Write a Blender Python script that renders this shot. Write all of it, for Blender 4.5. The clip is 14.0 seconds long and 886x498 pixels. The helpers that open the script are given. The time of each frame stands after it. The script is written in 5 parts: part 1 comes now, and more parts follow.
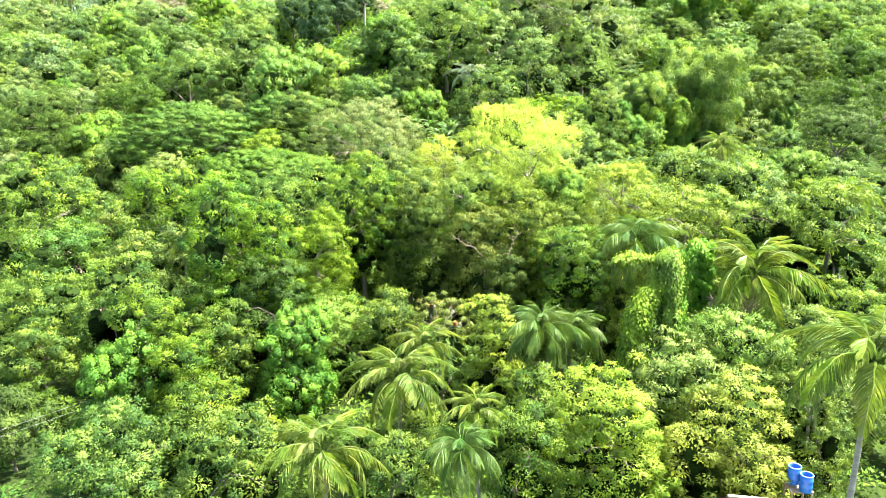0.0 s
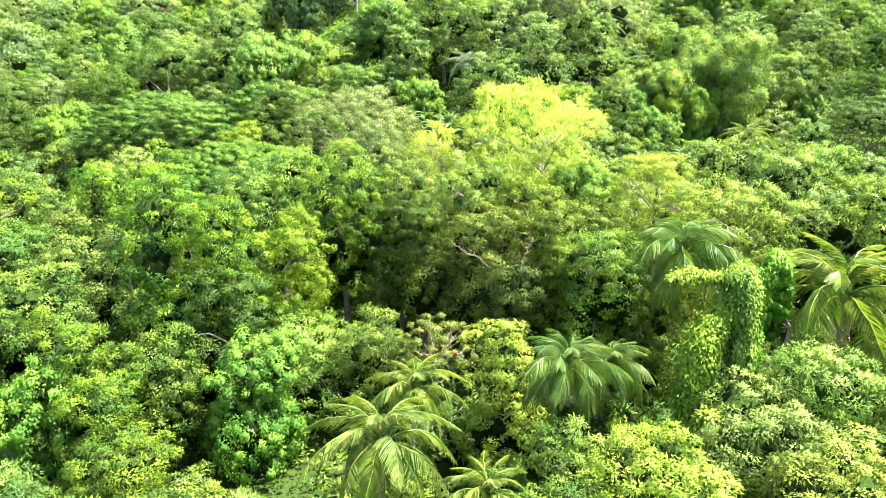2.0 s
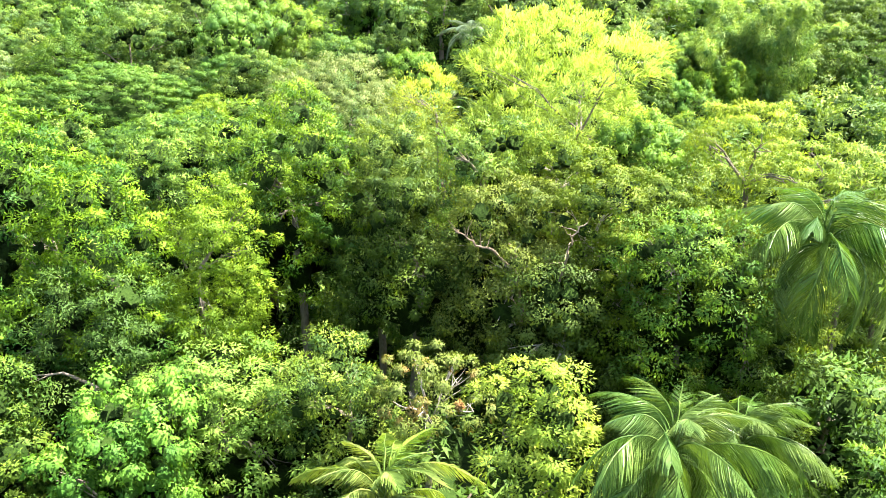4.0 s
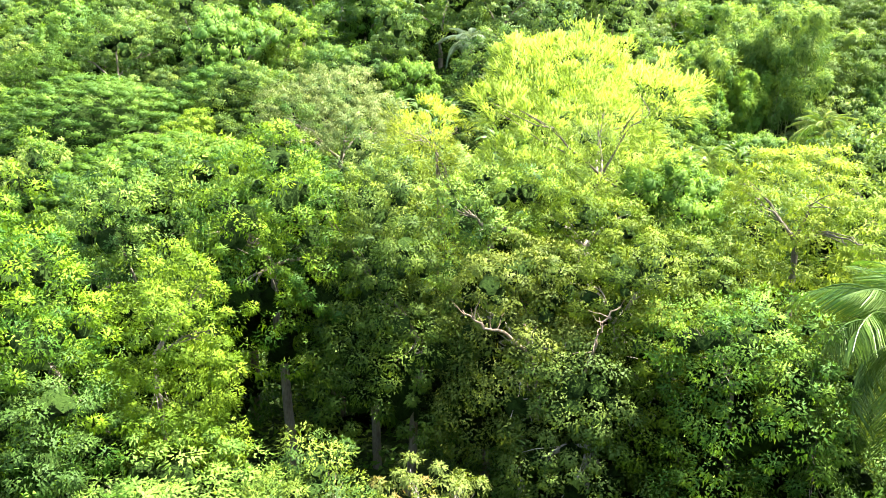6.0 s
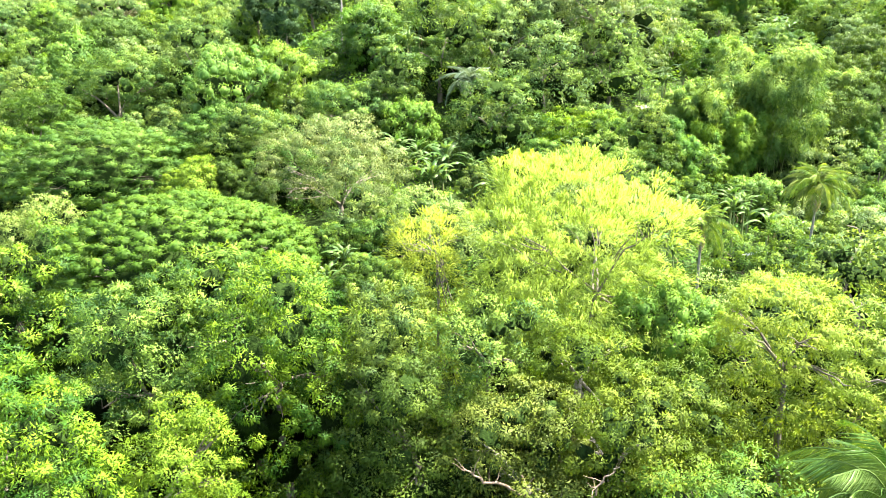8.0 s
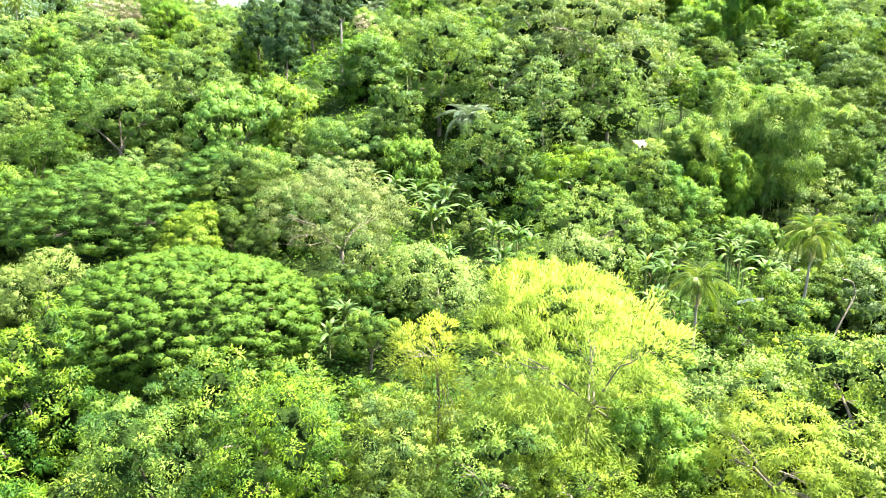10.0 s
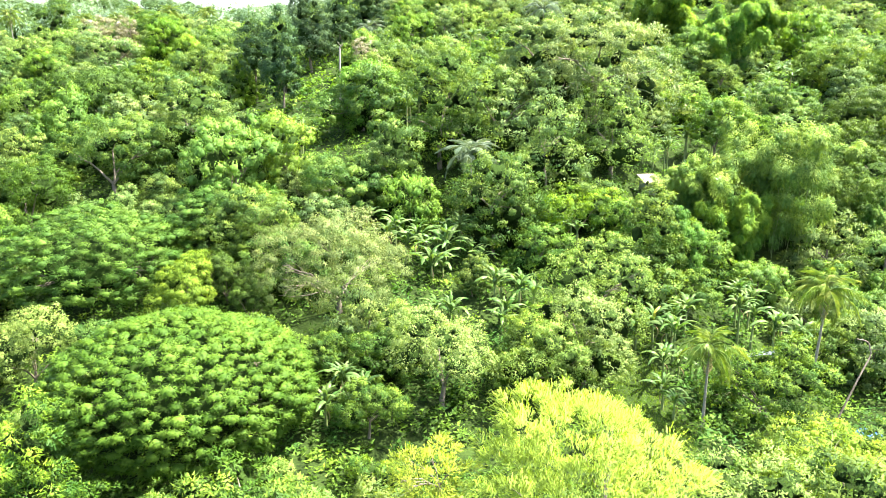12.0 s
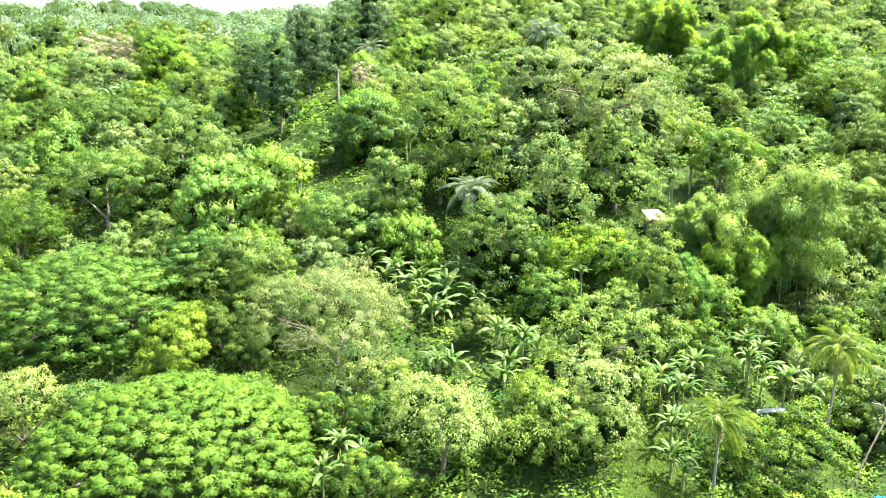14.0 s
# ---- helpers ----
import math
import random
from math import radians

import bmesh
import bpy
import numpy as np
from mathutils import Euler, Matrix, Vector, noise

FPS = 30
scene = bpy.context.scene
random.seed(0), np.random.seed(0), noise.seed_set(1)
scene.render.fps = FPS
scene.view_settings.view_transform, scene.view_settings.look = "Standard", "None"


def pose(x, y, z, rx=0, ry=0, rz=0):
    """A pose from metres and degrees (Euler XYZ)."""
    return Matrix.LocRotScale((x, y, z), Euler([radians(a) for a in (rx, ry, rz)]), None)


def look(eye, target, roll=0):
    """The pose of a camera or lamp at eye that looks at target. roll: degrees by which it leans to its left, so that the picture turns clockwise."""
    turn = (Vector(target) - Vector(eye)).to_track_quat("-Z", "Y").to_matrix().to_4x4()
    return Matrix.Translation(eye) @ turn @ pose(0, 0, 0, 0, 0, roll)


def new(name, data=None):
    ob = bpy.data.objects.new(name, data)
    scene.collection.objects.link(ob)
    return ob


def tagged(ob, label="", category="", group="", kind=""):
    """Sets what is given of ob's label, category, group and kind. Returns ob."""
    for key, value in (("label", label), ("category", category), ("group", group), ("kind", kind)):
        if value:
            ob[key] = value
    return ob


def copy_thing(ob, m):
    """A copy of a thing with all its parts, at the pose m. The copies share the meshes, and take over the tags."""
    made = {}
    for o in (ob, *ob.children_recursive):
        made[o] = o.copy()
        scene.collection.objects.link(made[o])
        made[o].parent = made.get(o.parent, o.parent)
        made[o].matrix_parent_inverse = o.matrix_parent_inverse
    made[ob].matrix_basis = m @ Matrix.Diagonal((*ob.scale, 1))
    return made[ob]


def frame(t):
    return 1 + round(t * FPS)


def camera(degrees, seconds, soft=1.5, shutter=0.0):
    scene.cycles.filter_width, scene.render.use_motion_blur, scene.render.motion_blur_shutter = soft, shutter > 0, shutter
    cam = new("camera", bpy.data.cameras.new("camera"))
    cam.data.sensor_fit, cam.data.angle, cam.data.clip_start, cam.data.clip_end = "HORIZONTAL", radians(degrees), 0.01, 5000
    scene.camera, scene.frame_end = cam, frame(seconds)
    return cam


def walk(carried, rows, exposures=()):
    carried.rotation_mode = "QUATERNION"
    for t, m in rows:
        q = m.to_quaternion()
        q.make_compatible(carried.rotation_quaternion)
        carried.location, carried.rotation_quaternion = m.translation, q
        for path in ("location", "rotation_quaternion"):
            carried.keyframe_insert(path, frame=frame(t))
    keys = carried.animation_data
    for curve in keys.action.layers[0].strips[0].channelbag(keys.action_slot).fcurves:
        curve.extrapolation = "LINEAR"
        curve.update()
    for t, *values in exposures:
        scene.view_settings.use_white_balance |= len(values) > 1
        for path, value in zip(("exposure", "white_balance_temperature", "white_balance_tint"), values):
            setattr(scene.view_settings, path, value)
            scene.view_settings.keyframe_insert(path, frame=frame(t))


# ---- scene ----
cam = camera(60.7, 14.0, soft=0.8)
METRES, EYE, TILT, LEAN, TURN = 60.0, 24.0, -14.0, 0.0, 0.0
ROWS = [
    (0.0, 0.0, 0.0, 0.0, -0.0, 0.0, 0.0),
    (0.5, -0.0001, 0.0322, 0.0041, -0.07, -0.02, 0.02),
    (1.0, -0.0, 0.0751, 0.0101, -0.12, -0.03, 0.01),
    (1.5, 0.0001, 0.1259, 0.0161, -0.17, -0.05, 0.02),
    (2.0, 0.0002, 0.184, 0.0112, -0.21, -0.06, -0.0),
    (2.5, 0.0009, 0.2496, -0.0007, -0.26, -0.09, 0.01),
    (5.0, 0.0015, 0.5422, 0.019, -0.47, -0.18, -0.02),
    (5.5, 0.0006, 0.547, 0.0326, -0.48, -0.21, 0.01),
    (6.0, 0.0001, 0.5444, 0.0515, -0.51, -0.21, 0.04),
    (6.5, -0.0009, 0.5398, 0.075, -0.54, -0.2, 0.03),
    (7.0, -0.0016, 0.5354, 0.097, -0.56, -0.2, 0.04),
    (7.5, -0.0017, 0.5311, 0.1197, -0.59, -0.19, 0.04),
    (8.0, -0.0013, 0.5273, 0.1434, -0.61, -0.19, 0.02),
    (10.5, -0.0027, 0.5138, 0.2599, -0.69, -0.24, -0.0),
    (11.0, -0.0034, 0.5203, 0.2833, -0.7, -0.26, -0.02),
    (11.5, -0.004, 0.535, 0.3093, -0.71, -0.27, -0.01),
    (12.0, -0.0046, 0.5587, 0.3369, -0.73, -0.28, -0.03),
    (12.5, -0.0038, 0.5865, 0.3642, -0.75, -0.28, -0.05),
    (13.0, -0.0044, 0.6052, 0.3918, -0.78, -0.3, -0.05),
    (13.5, -0.0056, 0.606, 0.4154, -0.78, -0.32, -0.05),
    (14.0, -0.0069, 0.6011, 0.4371, -0.78, -0.33, -0.06),
]
walk(cam, [(t, pose(0, 0, EYE, TILT, LEAN, TURN) @ pose(METRES * x, METRES * y, METRES * z, 90 + pitch, roll, yaw)) for t, x, y, z, yaw, pitch, roll in ROWS],
     exposures=[(0.0, 2.70), (14.0, 2.70)])

# ---- world, sun and light ----
SUN_TO = Vector((0.44, 0.08, 0.89)).normalized()
world = bpy.data.worlds.new("world")
scene.world = world
world.use_nodes = True
wn = world.node_tree.nodes
sky = wn.new("ShaderNodeTexSky")
sky.sky_type = "NISHITA"
sky.sun_disc = False
sky.sun_elevation = math.asin(SUN_TO.z)
sky.sun_rotation = math.atan2(SUN_TO.x, SUN_TO.y)
sky.dust_density = 3.0
world.node_tree.links.new(sky.outputs[0], wn["Background"].inputs[0])
wn["Background"].inputs[1].default_value = 0.13
sun = new("sun", bpy.data.lights.new("sun", "SUN"))
sun.data.energy = 5.0
sun.data.angle = radians(0.6)
sun.data.color = (1.0, 0.97, 0.88)
sun.matrix_world = look(SUN_TO * 300, (0, 0, 0))

# ---- materials ----


def link(nt, a, b):
    nt.links.new(a, b)


def foliage(name, mature, young, patch=0.5, share=0.5, thin=0.4, gloss=0.55, grain=9.0):
    """Leaf material: mature and young leaf colours in patches, each leaf a little different, light through the blade."""
    mature = (mature[0] * 0.84, mature[1] * 0.86, mature[2] * 1.0)
    young = (young[0] * 0.96, young[1] * 0.98, young[2] * 1.2)
    m = bpy.data.materials.new(name)
    m.use_nodes = True
    nt = m.node_tree
    n = nt.nodes
    n.clear()
    out = n.new("ShaderNodeOutputMaterial")
    geo = n.new("ShaderNodeNewGeometry")
    info = n.new("ShaderNodeObjectInfo")
    tex = n.new("ShaderNodeTexNoise")
    tex.inputs["Scale"].default_value = patch
    tex.inputs["Detail"].default_value = 2.0
    link(nt, geo.outputs["Position"], tex.inputs["Vector"])
    add = n.new("ShaderNodeMath")
    add.operation = "MULTIPLY_ADD"
    add.inputs[1].default_value = 0.07
    link(nt, geo.outputs["Random Per Island"], add.inputs[0])
    link(nt, tex.outputs["Fac"], add.inputs[2])
    flush = n.new("ShaderNodeAttribute")
    flush.attribute_name = "flush"
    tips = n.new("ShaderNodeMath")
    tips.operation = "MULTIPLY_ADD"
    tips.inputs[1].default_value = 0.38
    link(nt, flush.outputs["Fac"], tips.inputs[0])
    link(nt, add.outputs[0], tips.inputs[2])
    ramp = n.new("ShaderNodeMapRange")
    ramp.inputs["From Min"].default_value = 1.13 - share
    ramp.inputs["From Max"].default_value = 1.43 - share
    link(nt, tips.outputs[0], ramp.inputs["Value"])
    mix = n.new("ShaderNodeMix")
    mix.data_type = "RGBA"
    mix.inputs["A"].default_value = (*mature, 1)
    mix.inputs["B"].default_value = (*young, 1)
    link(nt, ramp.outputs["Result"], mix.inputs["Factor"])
    hsv = n.new("ShaderNodeHueSaturation")
    hue = n.new("ShaderNodeMapRange")
    hue.inputs["To Min"].default_value = 0.484
    hue.inputs["To Max"].default_value = 0.512
    link(nt, info.outputs["Random"], hue.inputs["Value"])
    val = n.new("ShaderNodeMapRange")
    val.inputs["To Min"].default_value = 0.92
    val.inputs["To Max"].default_value = 1.08
    link(nt, geo.outputs["Random Per Island"], val.inputs["Value"])
    link(nt, hue.outputs["Result"], hsv.inputs["Hue"])
    turn = n.new("ShaderNodeMath")
    turn.operation = "MULTIPLY"
    turn.inputs[1].default_value = 7.31
    link(nt, info.outputs["Random"], turn.inputs[0])
    part_of = n.new("ShaderNodeMath")
    part_of.operation = "FRACT"
    link(nt, turn.outputs[0], part_of.inputs[0])
    sat = n.new("ShaderNodeMapRange")
    sat.inputs["To Min"].default_value = 0.93
    sat.inputs["To Max"].default_value = 1.07
    link(nt, part_of.outputs[0], sat.inputs["Value"])
    link(nt, sat.outputs["Result"], hsv.inputs["Saturation"])
    mottle = n.new("ShaderNodeTexNoise")
    mottle.inputs["Scale"].default_value = grain
    mottle.inputs["Detail"].default_value = 3.0
    link(nt, geo.outputs["Position"], mottle.inputs["Vector"])
    spots = n.new("ShaderNodeMapRange")
    spots.inputs["From Min"].default_value = 0.36
    spots.inputs["From Max"].default_value = 0.62
    spots.inputs["To Min"].default_value = 0.84
    spots.inputs["To Max"].default_value = 1.10
    link(nt, mottle.outputs["Fac"], spots.inputs["Value"])
    tone = n.new("ShaderNodeMath")
    tone.operation = "MULTIPLY"
    link(nt, val.outputs["Result"], tone.inputs[0])
    link(nt, spots.outputs["Result"], tone.inputs[1])
    link(nt, tone.outputs[0], hsv.inputs["Value"])
    link(nt, mix.outputs["Result"], hsv.inputs["Color"])
    relief = n.new("ShaderNodeBump")
    relief.inputs["Strength"].default_value = 0.35
    relief.inputs["Distance"].default_value = 0.5 / grain
    link(nt, mottle.outputs["Fac"], relief.inputs["Height"])
    blade = n.new("ShaderNodeBsdfPrincipled")
    blade.inputs["Roughness"].default_value = gloss
    blade.inputs["Specular IOR Level"].default_value = 0.12
    link(nt, hsv.outputs["Color"], blade.inputs["Base Color"])
    link(nt, relief.outputs[0], blade.inputs["Normal"])
    lit = n.new("ShaderNodeBsdfTranslucent")
    tint = n.new("ShaderNodeMix")
    tint.data_type = "RGBA"
    tint.blend_type = "MULTIPLY"
    tint.inputs["Factor"].default_value = 1.0
    tint.inputs["B"].default_value = (1.40, 1.42, 0.56, 1)
    link(nt, hsv.outputs["Color"], tint.inputs["A"])
    link(nt, tint.outputs["Result"], lit.inputs["Color"])
    both = n.new("ShaderNodeMixShader")
    both.inputs["Fac"].default_value = thin * 0.85
    link(nt, blade.outputs[0], both.inputs[1])
    link(nt, lit.outputs[0], both.inputs[2])
    link(nt, both.outputs[0], out.inputs["Surface"])
    return m


def surface(name, dark, light, scale=4.0, rough=0.85, metal=0.0, bump=0.3, stretch=(1, 1, 1)):
    """Solid surface with two scales of stain and a fine relief."""
    m = bpy.data.materials.new(name)
    m.use_nodes = True
    nt = m.node_tree
    n = nt.nodes
    bsdf = n["Principled BSDF"]
    coord = n.new("ShaderNodeTexCoord")
    mapping = n.new("ShaderNodeMapping")
    mapping.inputs["Scale"].default_value = stretch
    link(nt, coord.outputs["Object"], mapping.inputs["Vector"])
    big = n.new("ShaderNodeTexNoise")
    big.inputs["Scale"].default_value = scale * 0.25
    big.inputs["Detail"].default_value = 3
    fine = n.new("ShaderNodeTexNoise")
    fine.inputs["Scale"].default_value = scale * 3
    fine.inputs["Detail"].default_value = 6
    for t in (big, fine):
        link(nt, mapping.outputs["Vector"], t.inputs["Vector"])
    avg = n.new("ShaderNodeMath")
    avg.operation = "ADD"
    link(nt, big.outputs["Fac"], avg.inputs[0])
    link(nt, fine.outputs["Fac"], avg.inputs[1])
    span = n.new("ShaderNodeMapRange")
    span.inputs["From Min"].default_value = 0.7
    span.inputs["From Max"].default_value = 1.3
    link(nt, avg.outputs[0], span.inputs["Value"])
    mix = n.new("ShaderNodeMix")
    mix.data_type = "RGBA"
    mix.inputs["A"].default_value = (*dark, 1)
    mix.inputs["B"].default_value = (*light, 1)
    link(nt, span.outputs["Result"], mix.inputs["Factor"])
    link(nt, mix.outputs["Result"], bsdf.inputs["Base Color"])
    bsdf.inputs["Roughness"].default_value = rough
    bsdf.inputs["Specular IOR Level"].default_value = 0.05 if rough > 0.9 else 0.4
    bsdf.inputs["Metallic"].default_value = metal
    relief = n.new("ShaderNodeBump")
    relief.inputs["Strength"].default_value = bump
    relief.inputs["Distance"].default_value = 0.05
    link(nt, fine.outputs["Fac"], relief.inputs["Height"])
    link(nt, relief.outputs[0], bsdf.inputs["Normal"])
    return m


LEAF = {
    "mango": foliage("leaf_mango", (0.047, 0.110, 0.015), (0.185, 0.280, 0.024), 0.8, 0.52, 0.35, 0.5),
    "dark": foliage("leaf_dark", (0.056, 0.106, 0.013), (0.110, 0.174, 0.019), 1.0, 0.40, 0.3),
    "fineleaf": foliage("leaf_fine", (0.074, 0.120, 0.011), (0.128, 0.174, 0.017), 0.9, 0.50, 0.3),
    "young": foliage("leaf_young", (0.12, 0.20, 0.020), (0.21, 0.30, 0.030), 1.2, 0.55, 0.45),
    "puffy": foliage("leaf_puffy", (0.078, 0.155, 0.018), (0.195, 0.285, 0.026), 1.4, 0.50, 0.4),
    "puff": foliage("leaf_broad", (0.064, 0.134, 0.021), (0.160, 0.240, 0.030), 0.5, 0.48, 0.38),
    "shrubby": foliage("leaf_shrub", (0.056, 0.122, 0.018), (0.160, 0.240, 0.026), 1.1, 0.52, 0.42),
    "feather": foliage("leaf_feather", (0.135, 0.230, 0.030), (0.215, 0.310, 0.040), 0.5, 0.55, 0.45),
    "lime": foliage("leaf_lime", (0.200, 0.300, 0.028), (0.295, 0.375, 0.040), 0.5, 0.55, 0.45),
    "cassava": foliage("leaf_cassava", (0.118, 0.208, 0.036), (0.205, 0.285, 0.062), 1.8, 0.50, 0.4, 0.6),
    "vine": foliage("leaf_vine", (0.082, 0.182, 0.016), (0.165, 0.285, 0.022), 0.6, 0.50, 0.4),
    "willow": foliage("leaf_willow", (0.235, 0.305, 0.040), (0.325, 0.395, 0.057), 0.4, 0.60, 0.5),
    "golden": foliage("leaf_golden", (0.165, 0.250, 0.030), (0.240, 0.310, 0.038), 0.6, 0.55, 0.45),
    "umbrella": foliage("leaf_umbrella", (0.076, 0.142, 0.013), (0.122, 0.192, 0.018), 1.6, 0.50, 0.4),
    "rain": foliage("leaf_rain", (0.062, 0.138, 0.020), (0.118, 0.208, 0.028), 0.3, 0.50, 0.4),
    "lacy": foliage("leaf_lacy", (0.148, 0.235, 0.046), (0.225, 0.310, 0.066), 1.6, 0.52, 0.4),
    "redleaf": foliage("leaf_red", (0.150, 0.185, 0.040), (0.30, 0.135, 0.055), 1.4, 0.30, 0.35),
    "column": foliage("leaf_column", (0.050, 0.100, 0.034), (0.090, 0.150, 0.046), 0.3, 0.45, 0.3),
    "bamboo": foliage("leaf_bamboo", (0.096, 0.205, 0.030), (0.235, 0.345, 0.046), 0.5, 0.5, 0.45),
    "palm": foliage("leaf_palm", (0.115, 0.185, 0.028), (0.25, 0.30, 0.055), 1.2, 0.48, 0.4, 0.3),
    "fernpalm": foliage("leaf_fernpalm", (0.072, 0.140, 0.026), (0.135, 0.205, 0.038), 0.9, 0.5, 0.35, 0.3),
    "silver": foliage("leaf_silver", (0.120, 0.170, 0.085), (0.22, 0.27, 0.15), 0.9, 0.5, 0.3, 0.3),
    "banana": foliage("leaf_banana", (0.085, 0.160, 0.034), (0.165, 0.240, 0.060), 0.7, 0.5, 0.45, 0.28),
    "ground": foliage("leaf_ground", (0.055, 0.125, 0.020), (0.15, 0.23, 0.026), 0.2, 0.52, 0.4),
    "grass": foliage("leaf_grass", (0.12, 0.21, 0.025), (0.20, 0.28, 0.035), 0.8, 0.55, 0.4),
    # paler, greyer green: air haze painted into the hillside leaf colour
    "hill": foliage("leaf_hill_hazed", (0.104, 0.176, 0.050), (0.200, 0.272, 0.064), 0.25, 0.50, 0.4),
    "mound": foliage("leaf_mound", (0.092, 0.182, 0.020), (0.165, 0.262, 0.028), 0.4, 0.52, 0.4),
    "olive": foliage("leaf_olive", (0.120, 0.170, 0.036), (0.205, 0.245, 0.062), 0.5, 0.50, 0.35),
    "dry": foliage("leaf_dry", (0.20, 0.19, 0.085), (0.36, 0.31, 0.19), 0.8, 0.55, 0.3),
    # bluish pale green, with the haze of distance put into the colour
    "far": foliage("leaf_far_hazed", (0.100, 0.160, 0.085), (0.17, 0.235, 0.12), 0.05, 0.5, 0.35),
}
BARK = surface("bark", (0.10, 0.075, 0.05), (0.24, 0.20, 0.15), 5.0, 0.9, bump=0.6, stretch=(1, 1, 0.3))
BARK_PALE = surface("bark_pale", (0.24, 0.20, 0.15), (0.45, 0.39, 0.31), 5.0, 0.9, bump=0.5, stretch=(1, 1, 0.3))
BARK_BROWN = surface("bark_brown", (0.14, 0.095, 0.06), (0.30, 0.22, 0.15), 5.0, 0.9, bump=0.6, stretch=(1, 1, 0.3))
BARK_PALM = surface("bark_palm", (0.17, 0.15, 0.11), (0.34, 0.30, 0.24), 6.0, 0.9, bump=0.7, stretch=(0.4, 0.4, 3.0))
STEM_GREEN = surface("stem_green", (0.12, 0.17, 0.05), (0.24, 0.27, 0.09), 5.0, 0.6, stretch=(1, 1, 0.3))
DEAD_LEAF = surface("dead_leaf", (0.22, 0.15, 0.07), (0.42, 0.32, 0.17), 4.0, 0.9)
YELLOW_LEAF = surface("yellow_leaf", (0.40, 0.34, 0.03), (0.62, 0.55, 0.06), 3.0, 0.5)
# creepers coloured near-black so that open gaps between plants look shaded
SOIL = surface("shaded_creepers", (0.010, 0.017, 0.005), (0.036, 0.060, 0.012), 1.4, 0.95, bump=1.0)
# near-black green that stands in for the shade deep inside the crowns
CORE_SHADE = surface("crown_core_shade", (0.010, 0.021, 0.004), (0.028, 0.052, 0.009), 3.0, 0.95, bump=1.0)
TIN = surface("tin_roof", (0.30, 0.30, 0.29), (0.52, 0.52, 0.51), 2.0, 0.45, metal=0.4, bump=0.1)
RUST = surface("rusty_tin", (0.24, 0.15, 0.10), (0.46, 0.40, 0.36), 2.5, 0.6, metal=0.2, bump=0.1)
PLASTER = surface("grey_plaster", (0.17, 0.18, 0.15), (0.30, 0.31, 0.26), 2.0, 0.9)
BLUE = surface("blue_plastic", (0.010, 0.085, 0.36), (0.020, 0.14, 0.48), 3.0, 0.35, bump=0.05)
PALE_BLUE = surface("scuffed_blue_rim", (0.20, 0.36, 0.60), (0.36, 0.52, 0.72), 6.0, 0.5)
THATCH = surface("thatch", (0.24, 0.19, 0.13), (0.46, 0.38, 0.28), 6.0, 0.95, bump=0.8)
TIMBER = surface("old_timber", (0.16, 0.12, 0.08), (0.32, 0.26, 0.18), 5.0, 0.85, stretch=(1, 1, 0.2))
CABLE = surface("cable_sheath", (0.16, 0.16, 0.15), (0.30, 0.30, 0.29), 8.0, 0.6, bump=0.05)

# ---- ground ----
PROFILE_Y = (-4000, -60, 70, 92, 104, 112, 122, 132, 142, 152, 162, 172, 184, 205, 225, 245, 285, 330, 420, 600, 900, 1500, 4000)
RIGHT_Z = (0, 0, 0, 0.4, 1.4, 2.8, 5.0, 7.4, 9.6, 12.8, 17.2, 22.8, 28.5, 35.5, 39.5, 42.5, 48, 58, 80, 116, 150, 190, 200)
LEFT_Z = (0, -1, -1.5, -2.0, -2.0, -1.0, 1.5, 3.8, 6.2, 9.0, 12.0, 14.8, 18.0, 22.5, 27.0, 30.5, 35, 39, 45, 56, 76, 106, 145)
FAR_RIGHT_Z = (0, 0, 0, -0.6, -1.0, -0.8, 0.6, 3.6, 7.0, 10.0, 13.0, 16.5, 20.0, 26.0, 31.0, 36.0, 47, 60, 84, 120, 160, 200, 210)


def smooth(a, b, v):
    s = np.clip((np.asarray(v, float) - a) / (b - a), 0, 1)
    return s * s * (3 - 2 * s)


def ground_z(x, y):
    x, y = np.asarray(x, float), np.asarray(y, float)
    r, l, f = (np.interp(y, PROFILE_Y, p) for p in (RIGHT_Z, LEFT_Z, FAR_RIGHT_Z))
    wl = smooth(np.interp(y, (0, 150, 185, 330), (-20, -29, 18, 6)), np.interp(y, (0, 150, 185, 400, 900), (-48, -63, -42, -70, -138)), x)
    wf = smooth(26, 44, x)
    z = r * (1 - wl) * (1 - wf) + l * wl + f * wf
    return z + 0.35 * np.sin(x * 0.13 + 1.0) * np.cos(y * 0.11) + 0.2 * np.sin(x * 0.31) * np.sin(y * 0.27 + 2)


def gz(x, y):
    return float(ground_z(x, y))


